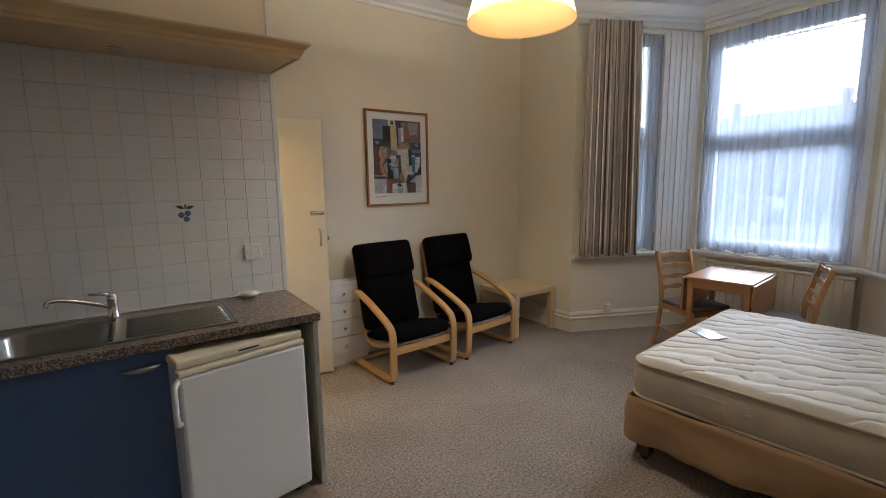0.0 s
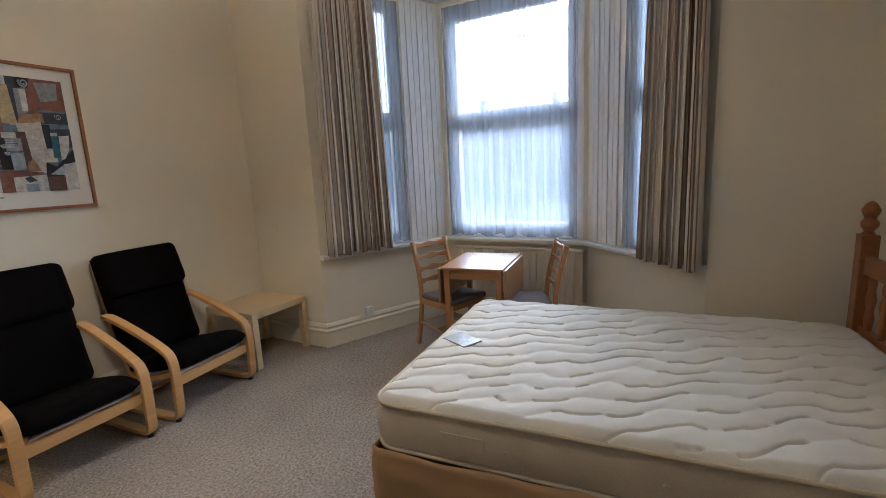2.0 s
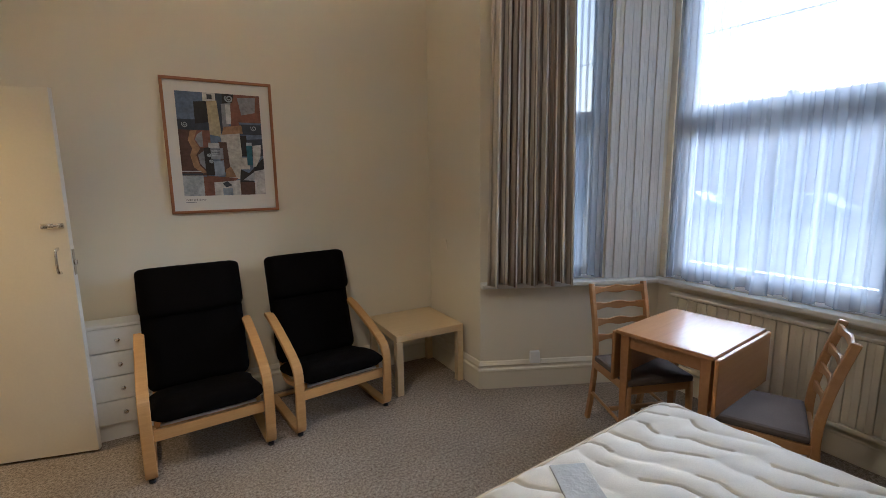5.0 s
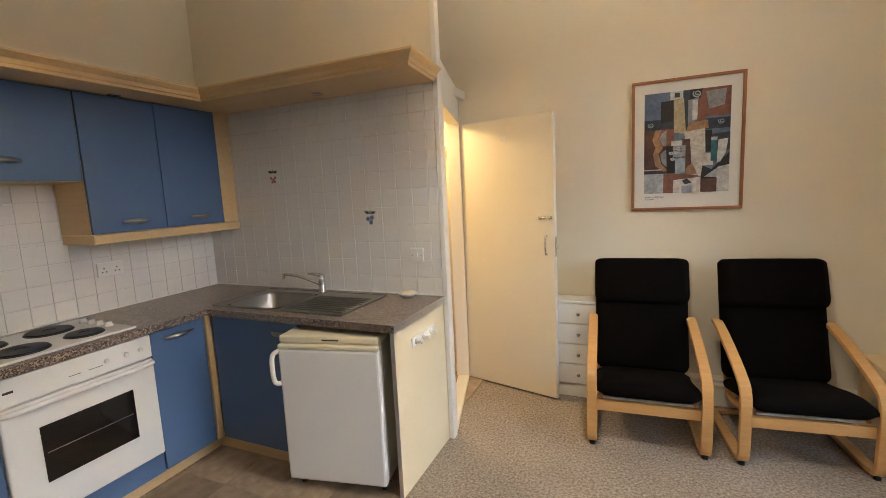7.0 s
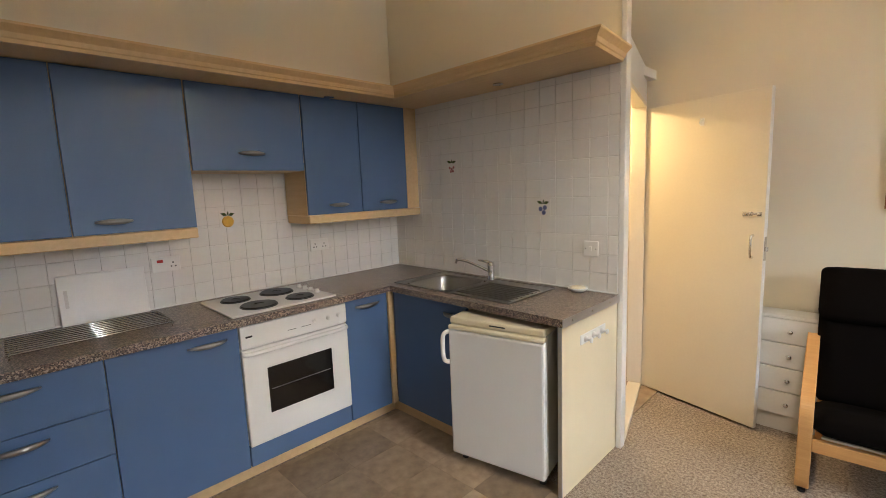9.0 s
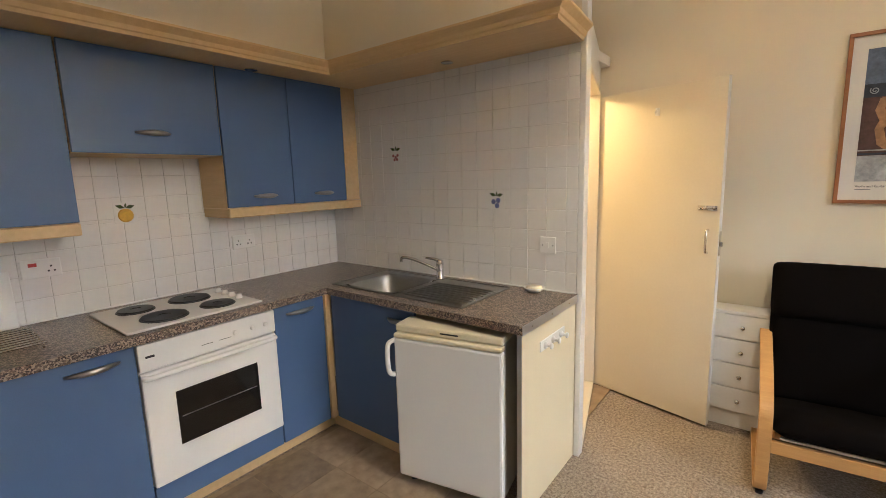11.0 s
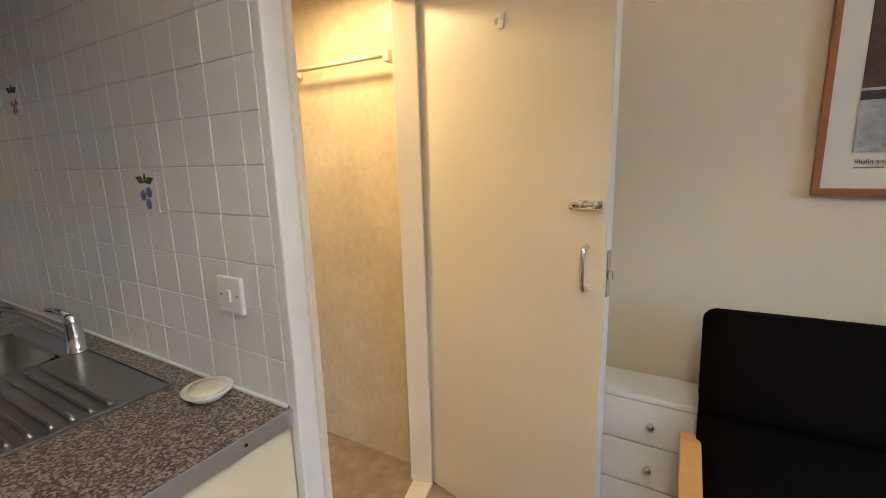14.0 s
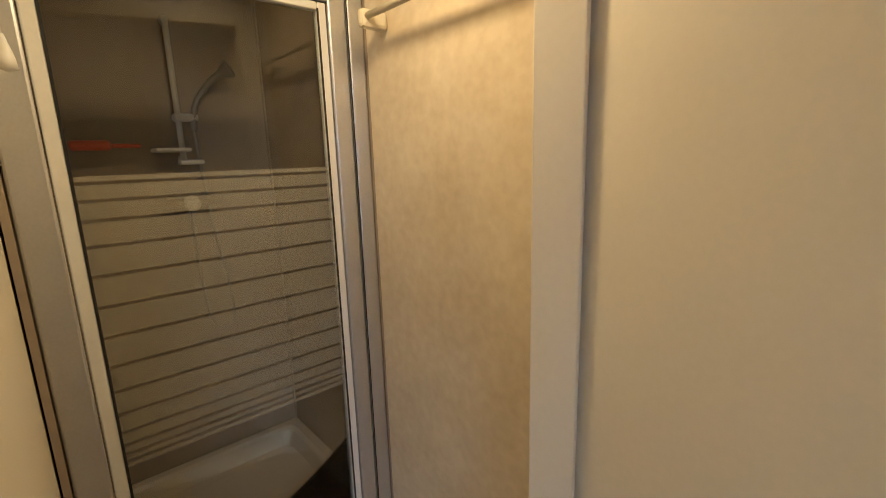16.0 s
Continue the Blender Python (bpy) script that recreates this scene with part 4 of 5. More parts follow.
# ---- armchairs ----
def armchair(m, label):
    c = thing("armchair", m, label, "armchair", "armchairs against the wall")
    half = 0.295
    side = smooth_path([(0.60, 0.013), (0.30, 0.013), (0.06, 0.016), (0.008, 0.05), (0.0, 0.15), (-0.005, 0.30), (0.01, 0.40), (0.07, 0.455), (0.25, 0.535), (0.45, 0.605), (0.56, 0.63)], 5)
    for s in (-1, 1):
        bm = bmesh.new()
        ribbon(bm, [(p[0], p[1]) for p in side], 0.055, 0.026, pose(s * half, 0, 0.012))
        tagged(mesh("side_frame", bm, M_BIRCH, c, 0.004), "bent birch veneer side frame")
        bm = bmesh.new()
        seat = smooth_path([(0.04, 0.30), (0.20, 0.25), (0.40, 0.21), (0.48, 0.26), (0.53, 0.42), (0.60, 0.66), (0.655, 0.88), (0.675, 0.97)], 5)
        ribbon(bm, [(p[0], p[1]) for p in seat], 0.03, 0.03, pose(s * 0.245, 0, 0))
        mesh("seat_rail", bm, M_BIRCH, c, 0.004)
        for y in (0.03, 0.55):
            bm = bmesh.new()
            lathe(bm, [(0.016, 0.0), (0.016, 0.012)], 12, pose(s * half, y, 0))
            mesh("foot", bm, M_RUBBER, c)
    solid("cross_bar", M_BIRCH, [(-0.268, 0.268, 0.005, 0.028, 0.225, 0.285)], c, 0.004)
    solid("back_bar", M_BIRCH, [(-0.268, 0.268, 0.57, 0.60, 0.012, 0.036)], c, 0.004)
    solid("webbing", M_MATTRESS, [(-0.235, 0.235, 0.03, 0.10, 0.288, 0.30)], c, 0.003)

    def pad(name, prof, w, t, puff):
        """Soft pad: a centre line (y, z) swollen across its width."""
        bm = bmesh.new()
        pts = smooth_path(prof, 5)
        n, k = len(pts), 12
        tops, bots = [], []
        for i, p in enumerate(pts):
            d = (pts[min(i + 1, n - 1)] - pts[max(i - 1, 0)]).normalized()
            nv = Vector((0, -d.y, d.x))
            e = min(i, n - 1 - i) / 3
            es = math.sqrt(max(0.0, 1 - (1 - min(e, 1)) ** 2)) * 0.8 + 0.2
            rt, rb = [], []
            for j in range(k + 1):
                x = (j / k * 2 - 1)
                xs = math.sqrt(max(0.0, 1 - abs(x) ** 8)) * 0.85 + 0.15
                th = t * es * xs
                wob = puff * noise.noise(Vector((x * 3, i * 0.25, t * 50)))
                base = Vector((x * w / 2 * (1 - 0.10 * (1 - min(e, 1)) ** 2), p[0], p[1]))
                rt.append(bm.verts.new(base + nv * (th * 0.6 + wob)))
                rb.append(bm.verts.new(base - nv * th * 0.4))
            tops.append(rt), bots.append(rb)
        for i in range(n - 1):
            for j in range(k):
                bm.faces.new((tops[i][j], tops[i][j + 1], tops[i + 1][j + 1], tops[i + 1][j]))
                bm.faces.new((bots[i][j], bots[i + 1][j], bots[i + 1][j + 1], bots[i][j + 1]))
            for j in (0, k):
                bm.faces.new((tops[i][j], tops[i + 1][j], bots[i + 1][j], bots[i][j]))
        for i in (0, n - 1):
            for j in range(k):
                bm.faces.new((tops[i][j], tops[i][j + 1], bots[i][j + 1], bots[i][j]))
        return mesh(name, bm, M_FABRIC, c, smooth=True)

    pad("seat_cushion", [(-0.02, 0.355), (0.10, 0.345), (0.25, 0.31), (0.40, 0.28), (0.45, 0.30)], 0.56, 0.10, 0.006)
    pad("back_cushion", [(0.46, 0.31), (0.49, 0.42), (0.54, 0.62), (0.585, 0.80), (0.625, 0.97), (0.63, 1.0)], 0.56, 0.09, 0.006)
    pad("head_cushion", [(0.53, 0.74), (0.555, 0.84), (0.595, 0.96), (0.62, 1.02)], 0.57, 0.10, 0.004)
    return c


armchair(pose(2.09, 3.045, 0, 0, 0, 4), "black cushioned bentwood armchair against the wall")
armchair(pose(2.85, 3.108, 0, 0, 0, 7), "black cushioned bentwood armchair against the wall")

st = thing("side_table", pose(3.535, 3.51, 0), "low pale birch-effect square side table", "side table")
solid("top", M_PALEBIRCH, [(-0.275, 0.275, -0.275, 0.275, 0.40, 0.45)], st, 0.003)
for x in (-0.25, 0.25):
    for y in (-0.25, 0.25):
        solid("leg", M_PALEBIRCH, [(x - 0.025, x + 0.025, y - 0.025, y + 0.025, 0, 0.399)], st, 0.002)

ch = thing("drawer_chest", pose(1.62, 3.785, 0), "small white four-drawer chest against the wall", "chest of drawers")
solid("carcass", M_GLOSS, [(-0.25, 0.25, -0.15, -0.01, 0.0, 0.70)], ch, 0.002)
solid("top", M_GLOSS, [(-0.255, 0.255, -0.175, -0.008, 0.701, 0.72)], ch, 0.003)
for i in range(4):
    z = 0.105 + i * 0.149
    d = solid("drawer", M_GLOSS, [(-0.248, 0.248, -0.17, -0.151, z + 0.003, z + 0.146)], ch, 0.003)
    for x in (0.03,):
        bm = bmesh.new()
        lathe(bm, [(0.006, 0), (0.006, 0.012), (0.013, 0.018), (0.013, 0.024), (0.004, 0.027)], 14, pose(x, -0.17, z + 0.075, 90, 0, 0))
        mesh("knob", bm, M_CHROME, d, smooth=True)


# ---- picture ----
pf = thing("framed_print", pose(2.31, 3.797, 1.755), "abstract cubist print with white mount in a wooden frame", "picture")
W, Hh = 0.322, 0.422
solid("frame", M_FRAMEWOOD, [(-W, W, -0.022, 0, Hh - 0.018, Hh), (-W, W, -0.022, 0, -Hh, -Hh + 0.018), (-W, -W + 0.018, -0.022, 0, -Hh + 0.018, Hh - 0.018), (W - 0.018, W, -0.022, 0, -Hh + 0.018, Hh - 0.018)], pf, 0.002)
solid("mount", M_MOUNT, [(-W + 0.018, W - 0.018, -0.006, -0.002, -Hh + 0.018, Hh - 0.018)], pf)
INK = {"blue": (0.17, 0.22, 0.31), "slate": (0.055, 0.065, 0.09), "rust": (0.27, 0.115, 0.075), "ochre": (0.56, 0.46, 0.27),
       "cream": (0.66, 0.62, 0.53), "black": (0.03, 0.028, 0.03), "grey": (0.33, 0.34, 0.36), "plum": (0.13, 0.065, 0.05),
       "white": (0.72, 0.71, 0.68), "teal": (0.05, 0.19, 0.24), "tan": (0.46, 0.26, 0.13), "pale": (0.52, 0.55, 0.58), "sky": (0.36, 0.43, 0.53)}
for ink_name, ink_color in INK.items():
    material("ink_" + ink_name, ink_color, 0.65, vary=0.28, scale=13, grain=55, bump=0.0)
layer = 0


def ink(color, *uv):
    """One printed shape; corners as (across, down) shares of the print; two corners make an oblong."""
    global layer
    layer += 1
    if len(uv) == 2:
        (ua, va), (ub, vb) = uv
        uv = ((ua, va), (ub, va), (ub, vb), (ua, vb))
    d = -0.0066 - layer * 0.00012
    bm = bmesh.new()
    front = [bm.verts.new((-0.245 + 0.49 * u, d, 0.34 - 0.65 * v)) for u, v in uv]
    back = [bm.verts.new((p.co.x, -0.0062, p.co.z)) for p in front]
    bm.faces.new(front)
    for k in range(len(front)):
        n = (k + 1) % len(front)
        bm.faces.new((front[k], front[n], back[n], back[k]))
    mesh("print_shape", bm, bpy.data.materials["ink_" + color], pf)


ink("blue", (0, 0), (1, 1))
ink("rust", (0.50, 0), (1, 0.27))
ink("grey", (0.72, 0.03), (0.95, 0.02), (0.93, 0.17), (0.76, 0.20))
ink("slate", (0, 0.26), (0.36, 0.36))
ink("slate", (0.72, 0.29), (1, 0.39))
ink("plum", (0, 0.36), (0.36, 0.80))
ink("rust", (0.14, 0.36), (0.36, 0.53))
ink("black", (0.20, 0.09), (0.36, 0.08), (0.36, 0.28), (0.20, 0.30))
ink("white", (0.31, 0), (0.46, 0.08))
ink("slate", (0.36, 0.015), (0.42, 0.06))
ink("slate", (0.46, 0), (0.54, 0), (0.54, 0.38), (0.47, 0.39))
ink("ochre", (0.35, 0.08), (0.47, 0.07), (0.50, 0.42), (0.36, 0.40))
ink("black", (0.54, 0.0), (0.68, 0.0), (0.66, 0.08), (0.54, 0.10))
ink("grey", (0.52, 0.10), (0.64, 0.08), (0.60, 0.30), (0.52, 0.36))
ink("white", (0.57, 0.10), (0.63, 0.29))
ink("rust", (0.65, 0.10), (0.73, 0.30), (0.62, 0.32))
ink("tan", (0.53, 0.32), (0.75, 0.30), (0.76, 0.38), (0.50, 0.40))
ink("tan", (0.13, 0.37), (0.21, 0.36), (0.17, 0.45), (0.23, 0.54), (0.18, 0.60), (0.21, 0.70), (0.29, 0.77), (0.24, 0.78), (0.14, 0.72), (0.11, 0.60), (0.14, 0.54), (0.10, 0.46))
ink("grey", (0.21, 0.40), (0.27, 0.37), (0.27, 0.52), (0.23, 0.52), (0.18, 0.45))
ink("grey", (0.20, 0.60), (0.27, 0.56), (0.28, 0.74), (0.22, 0.69))
ink("black", (0.27, 0.53), (0.37, 0.52), (0.38, 0.80), (0.28, 0.80))
ink("cream", (0.48, 0.40), (0.72, 0.38), (0.73, 0.62), (0.81, 0.62), (0.82, 0.74), (0.70, 0.74), (0.68, 0.84), (0.55, 0.83))
ink("plum", (0.45, 0.47), (0.55, 0.47), (0.57, 0.72), (0.47, 0.80))
ink("grey", (0.35, 0.53), (0.50, 0.64))
ink("white", (0.33, 0.48), (0.46, 0.53))
ink("pale", (0.36, 0.54), (0.43, 0.61))
ink("sky", (0.38, 0.66), (0.50, 0.65), (0.50, 0.80), (0.38, 0.81))
ink("tan", (0.52, 0.74), (0.58, 0.71), (0.64, 0.82), (0.50, 0.82))
ink("pale", (0, 0.80), (0.24, 1))
ink("white", (0, 0.755), (0.22, 0.765))
ink("slate", (0, 0.78), (0.24, 0.795))
ink("rust", (0.24, 0.81), (0.37, 1))
ink("rust", (0.28, 0.80), (0.66, 0.83), (0.60, 0.87), (0.28, 0.87))
ink("white", (0.36, 0.87), (0.68, 0.85), (0.68, 1), (0.36, 1))
ink("sky", (0.46, 0.93), (0.58, 1))
ink("slate", (0.46, 0.88), (0.52, 0.86), (0.58, 0.90), (0.50, 0.92))
ink("black", (0.72, 0.40), (0.80, 0.40), (0.80, 0.61), (0.73, 0.61))
ink("slate", (0.80, 0.44), (1, 0.43), (1, 0.60), (0.80, 0.62))
ink("black", (0.70, 0.74), (0.80, 0.78), (1, 0.62), (1, 0.74), (0.85, 0.87), (0.68, 0.87))
ink("white", (0.87, 0.50), (0.98, 0.49), (0.96, 0.62), (0.90, 0.71), (0.86, 0.72))
ink("teal", (0.79, 0.49), (0.86, 0.70))
ink("pale", (0.79, 0.47), (0.86, 0.50))
ink("pale", (0.72, 0.85), (0.88, 0.76), (0.88, 0.86))
ink("plum", (0.68, 0.87), (0.87, 1))
ink("white", (0.87, 0.76), (1, 0.74), (1, 1), (0.86, 1))
for u, v, r, w in ((0.08, 0.31, 0.018, 0.0022), (0.90, 0.325, 0.018, 0.0022), (0.62, 0.045, 0.024, 0.004), (0.33, 0.60, 0.012, 0.003), (0.35, 0.66, 0.012, 0.003)):
    bm = bmesh.new()
    tube(bm, [(-0.245 + 0.49 * u + r * (1 - k / 30) * math.cos(k * 0.42 + 2.5), -0.0140, 0.34 - 0.65 * v + r * (1 - k / 30) * math.sin(k * 0.42 + 2.5)) for k in range(24)], w, 6)
    mesh("print_curve", bm, bpy.data.materials["ink_pale"], pf)
bm = bmesh.new()
for v in (0.545, 0.56, 0.575, 0.59):
    tube(bm, [(-0.245 + 0.49 * 0.36, -0.0135, 0.34 - 0.65 * v), (-0.245 + 0.49 * 0.46, -0.0135, 0.34 - 0.65 * v)], 0.0012, 5)
mesh("print_line", bm, bpy.data.materials["ink_slate"], pf)
solid("caption", bpy.data.materials["ink_grey"], [(-.240, -.180, -0.0072, -0.0065, -.352, -.348)], pf)
tx = bpy.data.curves.new("title_text", "FONT")
tx.body, tx.size, tx.extrude = "Violin and Guitar", 0.017, 0.0003
tx.materials.append(bpy.data.materials["ink_black"])
to = new("title_text", tx)
to.parent = pf
to.matrix_basis = pose(-0.240, -0.0068, -0.340, 90, 0, 0)


# ---- bed ----
BED = pose(2.405, 1.455, 0, 0, 0, 5.2)
bd = thing("divan_bed", BED, "double divan bed base with a tan valance", "bed")
BW, BL = 1.39, 1.95
solid("base", M_DIVAN, [(0.02, BW - 0.02, -BL + 0.03, -0.02, 0.14, 0.37)], bd, 0.01)
for x in (0.07, BW - 0.07):
    for y in (-0.07, -BL + 0.08):
        solid("leg", M_DARKWOOD, [(x - 0.035, x + 0.035, y - 0.035, y + 0.035, 0.035, 0.139)], bd, 0.004)
        bm = bmesh.new()
        lathe(bm, [(0.022, -0.012), (0.022, 0.012)], 16, pose(x, y, 0.022, 0, 90, 0))
        mesh("castor", bm, M_BLACK, bd)


def valance():
    """Loose cloth hung round the base, with uneven folds and hem."""
    bm = bmesh.new()
    path = [(0.0, -BL + 0.02), (0.0, 0.0), (BW, 0.0), (BW, -BL + 0.02)]
    pts = []
    for (ax, ay), (bx, by) in zip(path, path[1:]):
        n = int(math.hypot(bx - ax, by - ay) / 0.02)
        nx, ny = -(by - ay), bx - ax
        q = math.hypot(nx, ny)
        pts += [(ax + (bx - ax) * i / n, ay + (by - ay) * i / n, nx / q, ny / q) for i in range(n)]
    rows = []
    for j in range(9):
        v = j / 8
        row = []
        for i, (x, y, nx, ny) in enumerate(pts):
            s = i * 0.02
            f = 0.012 + v * (0.050 * noise.noise(Vector((s * 3.1, v * 0.8, 2))) + 0.018 * noise.noise(Vector((s * 9, v, 5)))) + 0.012 * max(0, noise.noise(Vector((s * 2 + v * 2, 4 + v * 3, 1))))
            z = 0.375 - v * (0.235 + 0.035 * noise.noise(Vector((s * 1.3, 0, 7)))) + (0.012 * noise.noise(Vector((s * 4, 1, 3))) if j == 0 else 0)
            row.append(bm.verts.new((x + nx * f, y + ny * f, z)))
        rows.append(row)
    for a, b in zip(rows, rows[1:]):
        for i in range(len(pts) - 1):
            bm.faces.new((a[i], a[i + 1], b[i + 1], b[i]))
    ob = mesh("valance", bm, M_SKIRT, bd, smooth=True)
    sm = ob.modifiers.new("cloth_thickness", "SOLIDIFY")
    sm.thickness = 0.004


valance()
mt_ = thing("mattress", BED @ pose(0, 0, 0.372), "worn ivory quilted double mattress on the divan", "mattress")


def quilt_top():
    nx, ny = 260, 370
    bm = bmesh.new()
    g = []
    for j in range(ny + 1):
        row = []
        for i in range(nx + 1):
            x, y = BW * i / nx, -BL * j / ny
            # pull corners in to a rounded outline
            cx, cy = x - BW / 2, y + BL / 2
            r = 0.09
            ex, ey = max(abs(cx) - (BW / 2 - r), 0), max(abs(cy) - (BL / 2 - r), 0)
            if ex > 0 and ey > 0:
                q = max(ex, ey) / math.hypot(ex, ey)
                cx -= math.copysign(ex * (1 - q), cx)
                cy -= math.copysign(ey * (1 - q), cy)
            edge = min(BW / 2 - abs(x - BW / 2), BL / 2 - abs(y + BL / 2))
            h = 0.222
            h -= 0.030 * max(0, 1 - edge / 0.04) ** 2
            # wandering stitched lines in broken steps
            wob = 0.020 * math.sin(y * 17 + 2.2 * math.sin(x * 5.3 + y * 2)) + 0.016 * abs(math.sin(y * 24 + x * 13)) + 0.05 * noise.noise(Vector((x * 2.3, y * 2.3, 8)))
            ln = abs(((0.93 * x + wob + 0.34 * y + 0.02 * noise.noise(Vector((x * 6, y * 6, 0)))) / 0.105) % 1.0 - 0.5) * 0.105
            gate = noise.noise(Vector((x * 6.5, y * 6.5, 3)))
            if gate > -0.05:
                h -= 0.013 * math.exp(-(ln / 0.0045) ** 2)
            h += 0.006 * math.sin(min(ln / 0.0525, 1) * math.pi / 2)
            h += 0.006 * noise.noise(Vector((x * 3, y * 3, 9))) + 0.003 * noise.noise(Vector((x * 12, y * 12, 4)))
            row.append(bm.verts.new((cx + BW / 2, cy - BL / 2, h)))
        g.append(row)
    for j in range(ny):
        for i in range(nx):
            bm.faces.new((g[j][i], g[j + 1][i], g[j + 1][i + 1], g[j][i + 1]))
    mesh("quilted_top", bm, M_MATTRESS, mt_, smooth=True)


def outline(inset, r=0.09, n=10):
    pts = []
    for cx, cy, a0 in ((BW - r, -r, 0), (r, -r, 90), (r, -BL + r, 180), (BW - r, -BL + r, 270)):
        for k in range(n + 1):
            a = radians(a0 + 90 * k / n)
            pts.append((cx + (r - inset) * math.cos(a), cy + (r - inset) * math.sin(a)))
    return pts


quilt_top()
bm = bmesh.new()
rows = []
op = outline(0.0)
dense = []
for (ax, ay), (bx, by) in zip(op, op[1:] + op[:1]):
    k = max(1, int(math.hypot(bx - ax, by - ay) / 0.03))
    dense += [(ax + (bx - ax) * i / k, ay + (by - ay) * i / k) for i in range(k)]
for z, off in ((0.0, 0.006), (0.012, 0.0), (0.05, -0.010), (0.10, -0.014), (0.15, -0.010), (0.185, 0.0), (0.20, 0.004)):
    row = []
    for i, (x, y) in enumerate(dense):
        f = off + 0.004 * noise.noise(Vector((i * 0.21, z * 22, 6)))
        dx, dy = x - BW / 2, y + BL / 2
        q = Vector((dx / BW, dy / BL))
        row.append(bm.verts.new((x - f * math.copysign(min(1, abs(q.x) * 2) ** 6, q.x), y - f * math.copysign(min(1, abs(q.y) * 2) ** 6, q.y), z)))
    rows.append(row)
for a, b in zip(rows, rows[1:]):
    for i in range(len(dense)):
        k = (i + 1) % len(dense)
        bm.faces.new((a[i], a[k], b[k], b[i]))
bm.faces.new(rows[0][::-1])
mesh("side_panel", bm, M_TICKSIDE, mt_, smooth=True)
for z in (0.195, 0.012):
    bm = bmesh.new()
    loop = [(x, y, z) for x, y in outline(-0.004)]
    tube(bm, loop + loop[:1], 0.008, 8)
    mesh("piping", bm, M_PIPING, mt_, smooth=True)
for y in (-0.55, -1.05, -1.5):
    bm = bmesh.new()
    lathe(bm, [(0.010, 0), (0.010, 0.005), (0.004, 0.007)], 12, pose(-0.009, y, 0.10, 0, -90, 0))
    mesh("air_vent", bm, M_PIPING, mt_, smooth=True)
solid("maker_label", M_TICKSIDE, [(-0.019, -0.014, -0.47, -0.30, 0.075, 0.135)], mt_, 0.002)
pk = thing("plastic_packet", BED @ pose(0.63, -0.15, 0.60, 0, 0, 60), "clear plastic packet with papers on the mattress", "packet")
solid("sleeve", material("clear_plastic_sleeve", (0.56, 0.56, 0.55), 0.15, vary=0.1, scale=14, grain=60, bump=0.3), [(-0.085, 0.085, -0.06, 0.06, -0.006, 0.006)], pk, 0.003)

hbd = thing("headboard", BED @ pose(0.06, -BL - 0.03, 0), "turned orange pine headboard behind the mattress", "headboard")
for x in (0.06, BW - 0.07):
    bm = bmesh.new()
    box(bm, x - 0.035, x + 0.035, -0.035, 0.035, 0.0, 1.05)
    lathe(bm, [(0.030, 1.05), (0.018, 1.065), (0.034, 1.09), (0.036, 1.11), (0.022, 1.13), (0.034, 1.155), (0.036, 1.17), (0.02, 1.20), (0.006, 1.21)], 18, pose(x, 0, 0))
    mesh("post", bm, M_PINE, hbd, 0.004)
solid("rail", M_PINE, [(0.0955, BW - 0.1055, -0.018, 0.018, 0.50, 0.60)], hbd, 0.006)
solid("top_rail", M_PINE, [(0.0955, BW - 0.1055, -0.018, 0.018, 0.86, 0.95)], hbd, 0.006)
for i in range(9):
    x = 0.16 + i * (BW - 0.33) / 8
    bm = bmesh.new()
    lathe(bm, [(0.014, 0.60), (0.020, 0.66), (0.014, 0.70), (0.022, 0.75), (0.014, 0.80), (0.018, 0.83), (0.014, 0.86)], 12, pose(x, 0, 0))
    mesh("spindle", bm, M_PINE, hbd, smooth=True)


# ---- dining corner ----
dt = thing("drop_leaf_table", pose(4.32, 1.795, 0, 0, 0, 7), "small brown drop-leaf table with leaves folded down", "table")
solid("top", M_TABLE, [(-0.31, 0.31, -0.24, 0.24, 0.715, 0.735)], dt, 0.004)
for s in (-1, 1):
    a, b = sorted((s * 0.243, s * 0.262))
    solid("leaf", M_TABLE, [(-0.31, 0.31, a, b, 0.45, 0.725)], dt, 0.006)
solid("apron", M_TABLE, [(-0.275, 0.275, -0.205, -0.187, 0.64, 0.714), (-0.275, 0.275, 0.187, 0.205, 0.64, 0.714), (-0.275, -0.257, -0.187, 0.187, 0.64, 0.714), (0.257, 0.275, -0.187, 0.187, 0.64, 0.714)], dt, 0.002)
for x in (-0.265, 0.265):
    for y in (-0.20, 0.20):
        bm = bmesh.new()
        t0, t1 = 0.016, 0.024
        lo = [bm.verts.new((x + sx * t0, y + sy * t0, 0)) for sx, sy in ((-1, -1), (1, -1), (1, 1), (-1, 1))]
        hi = [bm.verts.new((x + sx * t1, y + sy * t1, 0.714)) for sx, sy in ((-1, -1), (1, -1), (1, 1), (-1, 1))]
        bm.faces.new(lo[::-1]), bm.faces.new(hi)
        for k in range(4):
            bm.faces.new((lo[k], lo[(k + 1) % 4], hi[(k + 1) % 4], hi[k]))
        mesh("leg", bm, M_TABLE, dt, 0.003)


